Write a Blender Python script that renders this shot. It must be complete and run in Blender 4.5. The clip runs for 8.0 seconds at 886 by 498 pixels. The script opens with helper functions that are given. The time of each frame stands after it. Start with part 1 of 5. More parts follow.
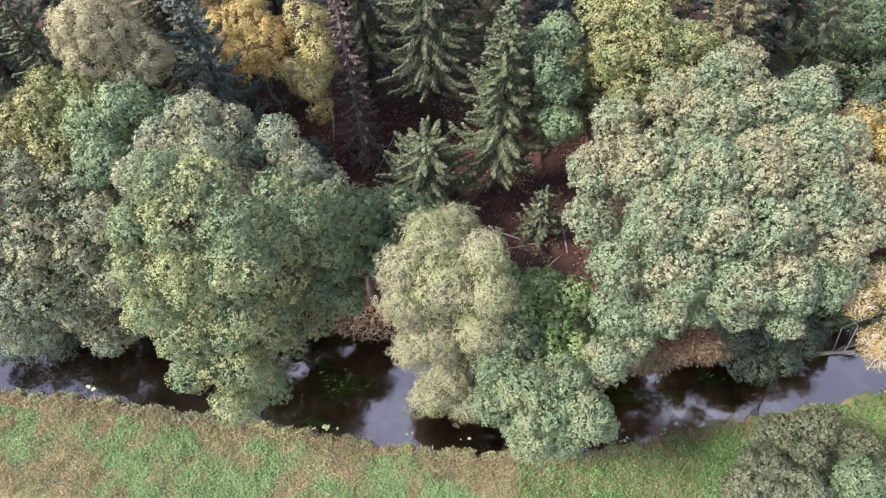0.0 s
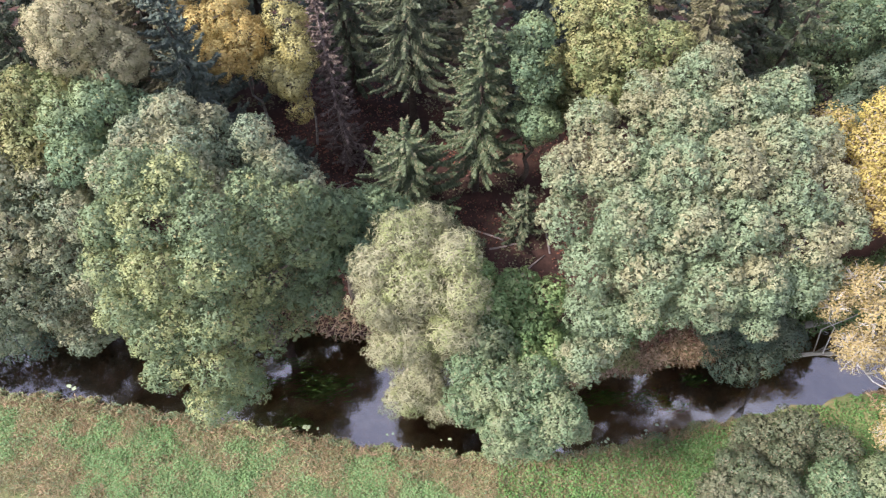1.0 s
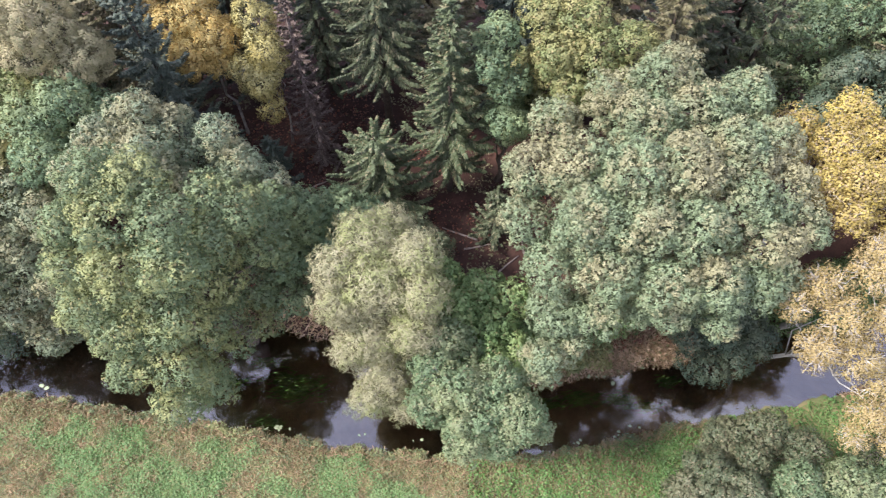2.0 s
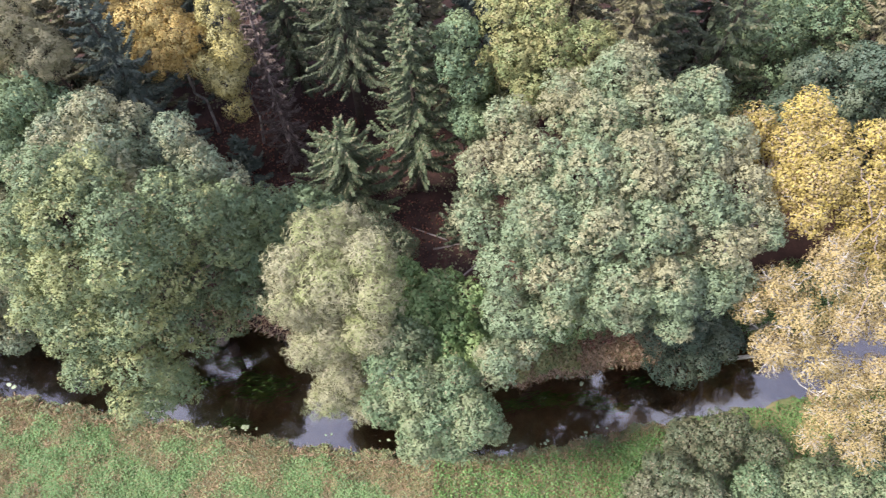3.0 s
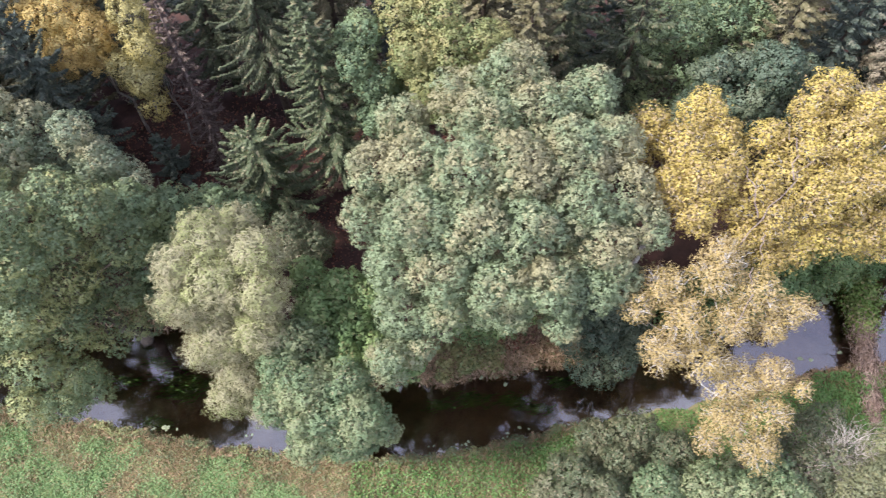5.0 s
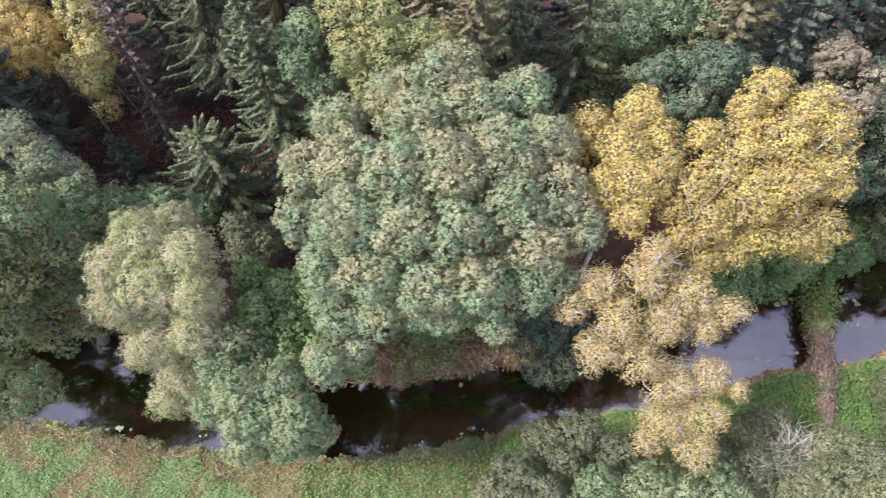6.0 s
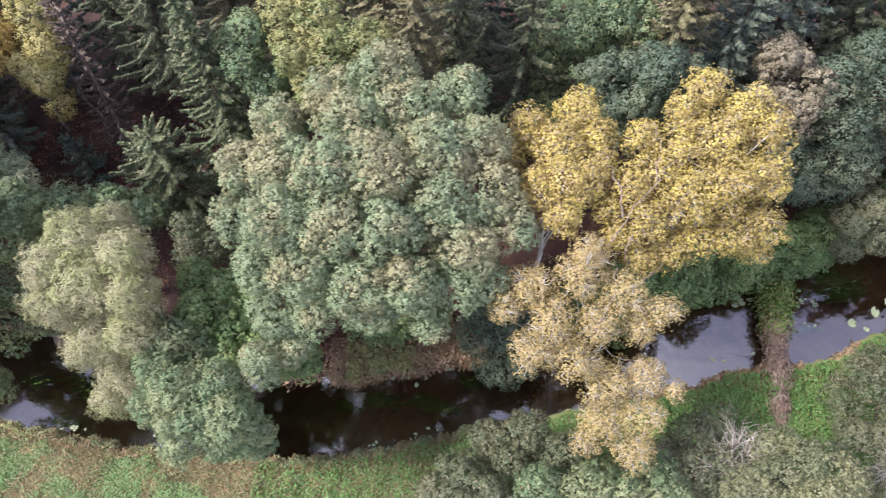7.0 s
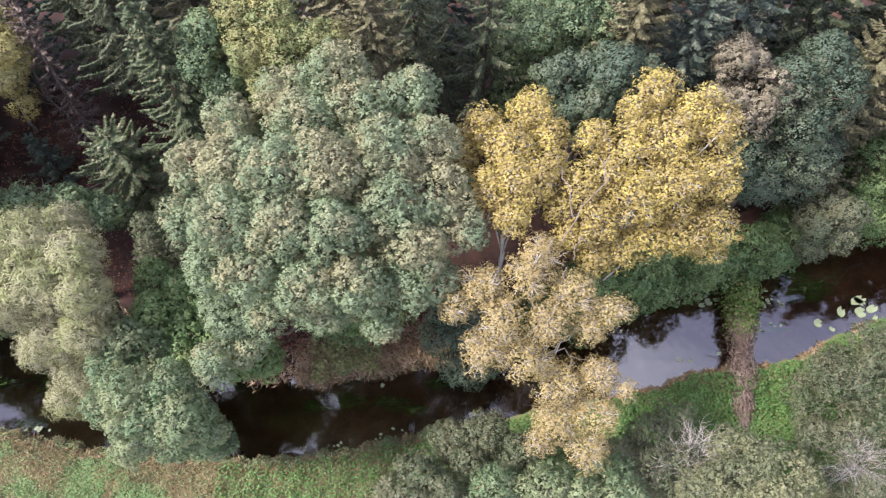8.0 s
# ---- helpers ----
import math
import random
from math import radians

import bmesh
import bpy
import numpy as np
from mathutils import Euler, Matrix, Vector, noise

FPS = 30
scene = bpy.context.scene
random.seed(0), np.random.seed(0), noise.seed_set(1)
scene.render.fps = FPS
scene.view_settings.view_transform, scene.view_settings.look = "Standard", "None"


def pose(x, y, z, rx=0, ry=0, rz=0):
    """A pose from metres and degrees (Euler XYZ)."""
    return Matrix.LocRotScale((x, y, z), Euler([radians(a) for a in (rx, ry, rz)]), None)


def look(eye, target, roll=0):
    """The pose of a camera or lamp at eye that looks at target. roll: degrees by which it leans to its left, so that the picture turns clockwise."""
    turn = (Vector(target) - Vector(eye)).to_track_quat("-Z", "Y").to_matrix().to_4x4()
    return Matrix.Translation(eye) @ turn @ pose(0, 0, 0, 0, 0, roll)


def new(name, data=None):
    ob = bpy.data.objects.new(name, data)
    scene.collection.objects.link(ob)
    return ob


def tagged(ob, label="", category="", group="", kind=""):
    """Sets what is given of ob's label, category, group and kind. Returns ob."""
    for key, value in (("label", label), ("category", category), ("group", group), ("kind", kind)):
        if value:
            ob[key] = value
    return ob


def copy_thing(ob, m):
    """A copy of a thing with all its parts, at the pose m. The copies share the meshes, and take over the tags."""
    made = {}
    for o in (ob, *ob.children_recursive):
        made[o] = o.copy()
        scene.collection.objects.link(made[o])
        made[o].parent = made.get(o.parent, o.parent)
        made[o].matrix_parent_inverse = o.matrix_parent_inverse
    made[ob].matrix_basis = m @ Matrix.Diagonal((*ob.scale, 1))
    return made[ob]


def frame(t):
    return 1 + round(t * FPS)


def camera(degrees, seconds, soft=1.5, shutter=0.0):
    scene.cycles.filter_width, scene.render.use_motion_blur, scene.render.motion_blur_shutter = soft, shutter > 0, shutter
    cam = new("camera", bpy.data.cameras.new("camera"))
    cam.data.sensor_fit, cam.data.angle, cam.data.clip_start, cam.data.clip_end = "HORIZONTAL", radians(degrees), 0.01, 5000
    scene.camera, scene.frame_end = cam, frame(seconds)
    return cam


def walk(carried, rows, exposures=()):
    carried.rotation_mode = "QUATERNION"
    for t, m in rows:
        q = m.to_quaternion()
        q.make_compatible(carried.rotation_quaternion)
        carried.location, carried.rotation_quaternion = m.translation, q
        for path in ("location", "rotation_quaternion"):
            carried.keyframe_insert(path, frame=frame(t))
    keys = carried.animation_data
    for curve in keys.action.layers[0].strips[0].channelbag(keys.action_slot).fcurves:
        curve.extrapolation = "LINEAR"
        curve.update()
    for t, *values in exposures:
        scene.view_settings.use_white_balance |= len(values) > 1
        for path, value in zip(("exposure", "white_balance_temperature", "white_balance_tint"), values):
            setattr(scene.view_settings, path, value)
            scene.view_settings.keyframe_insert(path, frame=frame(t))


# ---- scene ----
cam = camera(66.0, 8.0, soft=1.2, shutter=0.8)
PATH = [
    (0.0, (0.342, -0.015, 40.800), (0.132, 4.303, 31.784), -1.30),
    (0.5, (0.807, 0.004, 40.768), (0.597, 4.325, 31.752), -1.30),
    (1.0, (1.472, 0.046, 40.726), (1.257, 4.368, 31.712), -1.20),
    (2.5, (4.110, 0.219, 40.552), (3.865, 4.540, 31.538), -1.40),
    (3.0, (5.095, 0.282, 40.489), (4.850, 4.599, 31.473), -1.30),
    (3.5, (6.161, 0.349, 40.416), (5.916, 4.670, 31.400), -1.30),
    (4.0, (7.252, 0.399, 40.370), (7.012, 4.716, 31.353), -1.30),
    (4.5, (8.406, 0.428, 40.334), (8.166, 4.750, 31.318), -1.20),
    (6.0, (12.310, 0.607, 40.189), (12.065, 4.937, 31.178), -1.20),
    (6.5, (13.672, 0.648, 40.183), (13.426, 4.980, 31.173), -1.21),
    (7.0, (14.943, 0.676, 40.159), (14.697, 5.014, 31.153), -1.11),
    (7.5, (16.034, 0.692, 40.146), (15.803, 5.038, 31.143), -0.91),
    (8.0, (16.797, 0.689, 40.141), (16.596, 5.046, 31.141), -0.61),
]
EXPOSURE = 1.25
walk(cam, [(t, look(eye, target, roll)) for t, eye, target, roll in PATH], exposures=[(0.0, EXPOSURE), (4.5, EXPOSURE), (8.0, EXPOSURE - 0.07)])

# ---- light: a bright, thinly overcast sky with a broad soft sun ----
SUN_ELEVATION, SUN_ROTATION = 50.0, 262.0
world = bpy.data.worlds.new("overcast_sky")
scene.world = world
world.use_nodes = True
wn, wl = world.node_tree.nodes, world.node_tree.links
wn.clear()
w_out = wn.new("ShaderNodeOutputWorld")
w_bg = wn.new("ShaderNodeBackground")
w_sky = wn.new("ShaderNodeTexSky")
w_sky.sky_type = "NISHITA"
w_sky.sun_disc = False
w_sky.sun_elevation = radians(SUN_ELEVATION)
w_sky.sun_rotation = radians(SUN_ROTATION)
w_sky.air_density, w_sky.dust_density = 1.0, 2.0
w_co = wn.new("ShaderNodeTexCoord")
w_noise = wn.new("ShaderNodeTexNoise")
w_noise.inputs["Scale"].default_value = 3.2
w_noise.inputs["Detail"].default_value = 7.0
w_noise.inputs["Roughness"].default_value = 0.55
w_cloud = wn.new("ShaderNodeValToRGB")
w_cloud.color_ramp.elements[0].position, w_cloud.color_ramp.elements[0].color = 0.40, (4.5, 4.8, 7.7, 1)
w_cloud.color_ramp.elements[1].position, w_cloud.color_ramp.elements[1].color = 0.62, (10.3, 10.5, 13.5, 1)
w_mix = wn.new("ShaderNodeMixRGB")
w_mix.inputs[0].default_value = 0.86
w_bg.inputs["Strength"].default_value = 0.103
wl.new(w_co.outputs["Generated"], w_noise.inputs["Vector"])
wl.new(w_noise.outputs["Fac"], w_cloud.inputs["Fac"])
wl.new(w_sky.outputs["Color"], w_mix.inputs[1])
wl.new(w_cloud.outputs["Color"], w_mix.inputs[2])
wl.new(w_mix.outputs["Color"], w_bg.inputs["Color"])
wl.new(w_bg.outputs["Background"], w_out.inputs["Surface"])

sun = new("sun", bpy.data.lights.new("sun", "SUN"))
sun.data.energy = 4.5
sun.data.angle = radians(14)
sun.data.color = (1.0, 0.935, 0.925)
_az = radians(SUN_ROTATION)
_dir = Vector((math.sin(_az) * math.cos(radians(SUN_ELEVATION)), math.cos(_az) * math.cos(radians(SUN_ELEVATION)), math.sin(radians(SUN_ELEVATION))))
sun.matrix_world = look(_dir * 80, (0, 0, 0))

# ---- materials ----


def mat_new(name):
    m = bpy.data.materials.new(name)
    m.use_nodes = True
    n = m.node_tree.nodes
    n.clear()
    return m, n, m.node_tree.links


def ramp(n, stops):
    r = n.new("ShaderNodeValToRGB")
    e = r.color_ramp.elements
    while len(e) < len(stops):
        e.new(0.5)
    for k, (p, c) in enumerate(stops):
        e[k].position, e[k].color = p, (*c, 1)
    return r


def noise_tex(n, l, scale, detail=3.0, coord="Object", rough=0.55):
    c = n.new("ShaderNodeTexCoord")
    t = n.new("ShaderNodeTexNoise")
    t.inputs["Scale"].default_value = scale
    t.inputs["Detail"].default_value = detail
    t.inputs["Roughness"].default_value = rough
    l.new(c.outputs[coord], t.inputs["Vector"])
    return t


def leaf_mat(name, base, patch, odd, scale=0.45, lo=0.42, hi=0.62, odd_share=0.12, glow=0.28, vary=0.09, rough=0.6):
    """Foliage: a base colour, patches of a second colour about 1/scale metres wide, and single leaves of a third."""
    m, n, l = mat_new(name)
    out = n.new("ShaderNodeOutputMaterial")
    big = noise_tex(n, l, scale, 2.5)
    rb = ramp(n, [(lo, base), (hi, patch)])
    # each bough has a tone of its own, blurred by the patches
    tone = n.new("ShaderNodeAttribute")
    tone.attribute_name = "tone"
    shift = n.new("ShaderNodeMath")
    shift.operation = "MULTIPLY_ADD"
    shift.inputs[1].default_value, shift.inputs[2].default_value = 0.4, -0.2
    l.new(tone.outputs["Fac"], shift.inputs[0])
    sway = n.new("ShaderNodeMath")
    l.new(big.outputs["Fac"], sway.inputs[0])
    l.new(shift.outputs[0], sway.inputs[1])
    l.new(sway.outputs[0], rb.inputs["Fac"])
    geo = n.new("ShaderNodeNewGeometry")
    pick = n.new("ShaderNodeMath")
    pick.operation = "LESS_THAN"
    pick.inputs[1].default_value = odd_share
    l.new(geo.outputs["Random Per Island"], pick.inputs[0])
    mx = n.new("ShaderNodeMixRGB")
    mx.inputs[2].default_value = (*odd, 1)
    l.new(pick.outputs[0], mx.inputs[0])
    l.new(rb.outputs["Color"], mx.inputs[1])
    # brightness from leaf to leaf
    mul = n.new("ShaderNodeMath")
    mul.operation = "MULTIPLY"
    mul.inputs[1].default_value = 7.31
    l.new(geo.outputs["Random Per Island"], mul.inputs[0])
    fr = n.new("ShaderNodeMath")
    fr.operation = "FRACT"
    l.new(mul.outputs[0], fr.inputs[0])
    rng = n.new("ShaderNodeMapRange")
    rng.inputs["To Min"].default_value = 1.0 - vary
    rng.inputs["To Max"].default_value = 1.0 + vary
    l.new(fr.outputs[0], rng.inputs["Value"])
    hsv = n.new("ShaderNodeHueSaturation")
    tuft = noise_tex(n, l, 1.5, 2.0)
    trng = n.new("ShaderNodeMapRange")
    trng.inputs["From Min"].default_value, trng.inputs["From Max"].default_value = 0.3, 0.7
    trng.inputs["To Min"].default_value, trng.inputs["To Max"].default_value = 0.84, 1.16
    l.new(tuft.outputs["Fac"], trng.inputs["Value"])
    both = n.new("ShaderNodeMath")
    both.operation = "MULTIPLY"
    l.new(rng.outputs[0], both.inputs[0])
    l.new(trng.outputs[0], both.inputs[1])
    l.new(both.outputs[0], hsv.inputs["Value"])
    l.new(mx.outputs["Color"], hsv.inputs["Color"])
    p = n.new("ShaderNodeBsdfPrincipled")
    p.inputs["Roughness"].default_value = rough
    p.inputs["Specular IOR Level"].default_value = 0.35
    l.new(hsv.outputs["Color"], p.inputs["Base Color"])
    tr = n.new("ShaderNodeBsdfTranslucent")
    l.new(hsv.outputs["Color"], tr.inputs["Color"])
    mix = n.new("ShaderNodeMixShader")
    mix.inputs[0].default_value = glow
    l.new(p.outputs[0], mix.inputs[1])
    l.new(tr.outputs[0], mix.inputs[2])
    l.new(mix.outputs[0], out.inputs["Surface"])
    return m


def solid_mat(name, stops, scale, rough=0.85, bump=0.3, bump_scale=None, stretch=None):
    """An opaque surface: colours by noise at two scales, with fine relief."""
    m, n, l = mat_new(name)
    out = n.new("ShaderNodeOutputMaterial")
    a = noise_tex(n, l, scale, 6.0, rough=0.65)
    r = ramp(n, stops)
    l.new(a.outputs["Fac"], r.inputs["Fac"])
    b = noise_tex(n, l, scale * 9, 4.0)
    v = n.new("ShaderNodeMapRange")
    v.inputs["To Min"].default_value, v.inputs["To Max"].default_value = 0.6, 1.4
    l.new(b.outputs["Fac"], v.inputs["Value"])
    hsv = n.new("ShaderNodeHueSaturation")
    l.new(v.outputs[0], hsv.inputs["Value"])
    l.new(r.outputs["Color"], hsv.inputs["Color"])
    p = n.new("ShaderNodeBsdfPrincipled")
    p.inputs["Roughness"].default_value = rough
    p.inputs["Specular IOR Level"].default_value = 0.3
    l.new(hsv.outputs["Color"], p.inputs["Base Color"])
    bp = n.new("ShaderNodeBump")
    bp.inputs["Strength"].default_value = bump
    bp.inputs["Distance"].default_value = 0.05
    l.new(b.outputs["Fac"], bp.inputs["Height"])
    l.new(bp.outputs["Normal"], p.inputs["Normal"])
    l.new(p.outputs[0], out.inputs["Surface"])
    return m


def water_mat():
    m, n, l = mat_new("river_water")
    out = n.new("ShaderNodeOutputMaterial")
    clear = n.new("ShaderNodeBsdfTransparent")
    clear.inputs["Color"].default_value = (0.74, 0.60, 0.48, 1)
    gloss = n.new("ShaderNodeBsdfGlossy")
    gloss.inputs["Roughness"].default_value = 0.02
    gloss.inputs["Color"].default_value = (1, 1, 1, 1)
    fr = n.new("ShaderNodeFresnel")
    fr.inputs["IOR"].default_value = 2.2
    rip = noise_tex(n, l, 1.1, 4.0)
    bp = n.new("ShaderNodeBump")
    bp.inputs["Strength"].default_value = 0.16
    bp.inputs["Distance"].default_value = 0.06
    l.new(rip.outputs["Fac"], bp.inputs["Height"])
    l.new(bp.outputs["Normal"], gloss.inputs["Normal"])
    mix = n.new("ShaderNodeMixShader")
    l.new(fr.outputs[0], mix.inputs[0])
    l.new(clear.outputs[0], mix.inputs[1])
    l.new(gloss.outputs[0], mix.inputs[2])
    l.new(mix.outputs[0], out.inputs["Surface"])
    return m


M_BARK = solid_mat("grey_brown_bark", [(0.3, (0.05, 0.04, 0.03)), (0.7, (0.16, 0.13, 0.10))], 3.0)
M_BARK_PALE = solid_mat("pale_poplar_bark", [(0.3, (0.30, 0.27, 0.23)), (0.7, (0.55, 0.52, 0.46))], 3.0)
M_BARK_BIRCH = solid_mat("birch_bark", [(0.35, (0.09, 0.08, 0.07)), (0.6, (0.30, 0.28, 0.26))], 2.0)
M_BARK_SPRUCE = solid_mat("spruce_bark", [(0.3, (0.032, 0.024, 0.018)), (0.7, (0.085, 0.064, 0.05))], 4.0)
M_BLEACHED = solid_mat("bleached_twigs", [(0.3, (0.28, 0.25, 0.22)), (0.7, (0.46, 0.43, 0.39))], 4.0)
M_DEADWOOD = solid_mat("bleached_deadwood", [(0.3, (0.12, 0.09, 0.08)), (0.7, (0.30, 0.25, 0.22))], 4.0)
M_ASH = leaf_mat("ash_leaves", (0.190, 0.245, 0.138), (0.285, 0.272, 0.155), (0.27, 0.26, 0.145), 0.5, 0.43, 0.64, 0.03, vary=0.08)
M_OAK = leaf_mat("oak_leaves", (0.150, 0.200, 0.102), (0.270, 0.290, 0.125), (0.290, 0.260, 0.120), 0.42, 0.46, 0.64, 0.05)
M_OAK_GREEN = leaf_mat("green_oak_leaves", (0.155, 0.225, 0.122), (0.22, 0.275, 0.135), (0.26, 0.26, 0.12), 0.5, 0.4, 0.65, 0.05)
M_OAK_GREY = leaf_mat("grey_green_leaves", (0.170, 0.205, 0.125), (0.28, 0.27, 0.155), (0.29, 0.26, 0.155), 0.4, 0.48, 0.66, 0.06)
M_LIME = leaf_mat("lime_leaves", (0.205, 0.255, 0.160), (0.31, 0.30, 0.175), (0.31, 0.28, 0.17), 0.4, 0.48, 0.66, 0.06)
M_OAK_YELLOW = leaf_mat("yellowing_oak_leaves", (0.175, 0.21, 0.085), (0.28, 0.265, 0.11), (0.28, 0.24, 0.11), 0.45, 0.40, 0.64, 0.08)
M_WILLOW = leaf_mat("willow_leaves", (0.285, 0.275, 0.16), (0.25, 0.275, 0.115), (0.31, 0.275, 0.18), 0.35, 0.47, 0.62, 0.1)
M_ALDER = leaf_mat("alder_leaves", (0.139, 0.200, 0.103), (0.214, 0.250, 0.130), (0.278, 0.260, 0.151), 0.6, 0.42, 0.62, 0.08)
M_HAZEL = leaf_mat("hazel_leaves", (0.125, 0.205, 0.080), (0.19, 0.26, 0.10), (0.26, 0.26, 0.11), 0.8, 0.4, 0.62, 0.06)
# hazel leaves with lightened colour, to offset the shade between willow and ash
M_HAZEL_LIFTED = leaf_mat("lifted_hazel_leaves", (0.165, 0.255, 0.100), (0.25, 0.33, 0.13), (0.29, 0.28, 0.13), 0.8, 0.4, 0.62, 0.06)
M_YELLOW = leaf_mat("yellow_poplar_leaves", (0.35, 0.275, 0.09), (0.50, 0.41, 0.12), (0.35, 0.27, 0.15), 0.8, 0.4, 0.6, 0.2, glow=0.35)
M_PEACH = leaf_mat("pale_yellow_poplar_leaves", (0.37, 0.295, 0.135), (0.41, 0.32, 0.165), (0.33, 0.255, 0.09), 0.5, 0.4, 0.62, 0.22, glow=0.35)
M_BIRCH = leaf_mat("golden_birch_leaves", (0.58, 0.44, 0.16), (0.52, 0.43, 0.18), (0.50, 0.34, 0.12), 0.35, 0.42, 0.62, 0.18, glow=0.35)
M_BIRCH_PALE = leaf_mat("pale_birch_leaves", (0.44, 0.41, 0.19), (0.48, 0.41, 0.15), (0.32, 0.30, 0.14), 0.5, 0.42, 0.62, 0.2, glow=0.35)
M_PINE = leaf_mat("pine_needles", (0.30, 0.275, 0.155), (0.35, 0.31, 0.18), (0.22, 0.23, 0.12), 0.5, 0.4, 0.6, 0.15)
M_BROWN = leaf_mat("brown_leaves", (0.235, 0.20, 0.14), (0.28, 0.24, 0.17), (0.15, 0.15, 0.10), 0.6, 0.4, 0.6, 0.2)
M_BLUEGREEN = leaf_mat("dark_bluish_leaves", (0.080, 0.115, 0.076), (0.123, 0.150, 0.092), (0.171, 0.170, 0.108), 0.5, 0.45, 0.65, 0.06)
M_SALLOW = leaf_mat("sallow_leaves", (0.105, 0.130, 0.073), (0.150, 0.158, 0.092), (0.22, 0.19, 0.12), 0.6, 0.45, 0.62, 0.12)
M_SALLOW_PALE = leaf_mat("pale_sallow_leaves", (0.155, 0.175, 0.098), (0.21, 0.215, 0.115), (0.22, 0.21, 0.12), 0.6, 0.42, 0.62, 0.1)
M_SPRUCE = leaf_mat("spruce_needles", (0.064, 0.080, 0.041), (0.102, 0.110, 0.059), (0.150, 0.140, 0.081), 0.7, 0.4, 0.65, 0.12, glow=0.1)
M_SPRUCE_LIGHT = leaf_mat("light_spruce_needles", (0.076, 0.099, 0.047), (0.122, 0.142, 0.072), (0.165, 0.155, 0.085), 0.6, 0.4, 0.65, 0.12, glow=0.12)
M_SPRUCE_OLIVE = leaf_mat("olive_spruce_needles", (0.123, 0.115, 0.059), (0.165, 0.155, 0.080), (0.200, 0.170, 0.100), 0.6, 0.4, 0.65, 0.15, glow=0.12)
M_SPRUCE_BLUE = leaf_mat("bluish_spruce_needles", (0.064, 0.085, 0.063), (0.096, 0.115, 0.081), (0.128, 0.135, 0.097), 0.7, 0.4, 0.65, 0.12, glow=0.1)
M_DEAD_TWIG = leaf_mat("dead_spruce_twigs", (0.080, 0.056, 0.045), (0.12, 0.085, 0.070), (0.13, 0.10, 0.08), 0.8, 0.4, 0.62, 0.2, glow=0.05)
M_IVY = leaf_mat("ivy_leaves", (0.12, 0.20, 0.04), (0.19, 0.25, 0.07), (0.26, 0.25, 0.10), 0.9, 0.4, 0.62, 0.15)
M_HERB = leaf_mat("meadow_herbs", (0.115, 0.205, 0.070), (0.165, 0.25, 0.098), (0.21, 0.225, 0.11), 0.35, 0.4, 0.62, 0.12)
M_DRY = leaf_mat("dry_grass", (0.275, 0.205, 0.115), (0.35, 0.24, 0.145), (0.20, 0.20, 0.10), 0.4, 0.4, 0.62, 0.3)
M_NETTLE = leaf_mat("bank_nettles", (0.085, 0.180, 0.045), (0.125, 0.22, 0.065), (0.19, 0.20, 0.08), 0.6, 0.4, 0.62, 0.1)
M_REED = leaf_mat("withered_bank_grass", (0.40, 0.29, 0.19), (0.32, 0.22, 0.13), (0.18, 0.18, 0.08), 0.6, 0.4, 0.62, 0.15)
M_BRACKEN = leaf_mat("red_brown_bracken", (0.21, 0.078, 0.045), (0.12, 0.052, 0.036), (0.09, 0.085, 0.04), 0.6, 0.4, 0.62, 0.15, glow=0.12)
M_BROWN_FROND = leaf_mat("withered_fronds", (0.27, 0.19, 0.15), (0.36, 0.27, 0.22), (0.15, 0.105, 0.085), 1.2, 0.4, 0.62, 0.25)
M_PAD = leaf_mat("lily_pads", (0.24, 0.275, 0.155), (0.19, 0.23, 0.12), (0.28, 0.30, 0.19), 0.8, 0.4, 0.6, 0.2, glow=0.1, rough=0.35)
M_WEED = leaf_mat("water_weed", (0.06, 0.15, 0.02), (0.10, 0.20, 0.035), (0.13, 0.19, 0.045), 0.8, 0.4, 0.6, 0.2, glow=0.2)
M_MEADOW = solid_mat("meadow_soil", [(0.32, (0.10, 0.15, 0.05)), (0.5, (0.16, 0.165, 0.07)), (0.68, (0.25, 0.195, 0.10))], 0.5)
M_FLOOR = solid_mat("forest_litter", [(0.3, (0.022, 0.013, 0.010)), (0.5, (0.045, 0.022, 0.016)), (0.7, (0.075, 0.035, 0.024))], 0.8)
M_BED = solid_mat("river_bed", [(0.3, (0.08, 0.052, 0.038)), (0.7, (0.22, 0.145, 0.095))], 0.7)
M_WATER = water_mat()

# ---- mesh helpers ----


def part(name, mesh, material, parent, label=""):
    ob = new(name, mesh)
    if material:
        mesh.materials.append(material)
    ob.parent = parent
    if label:
        tagged(ob, label)
    return ob


def anchor(name, x, y, z, label, category, group=""):
    ob = new(name)
    ob.location = (x, y, z)
    ob.empty_display_size = 0.3
    return tagged(ob, label, category, group)


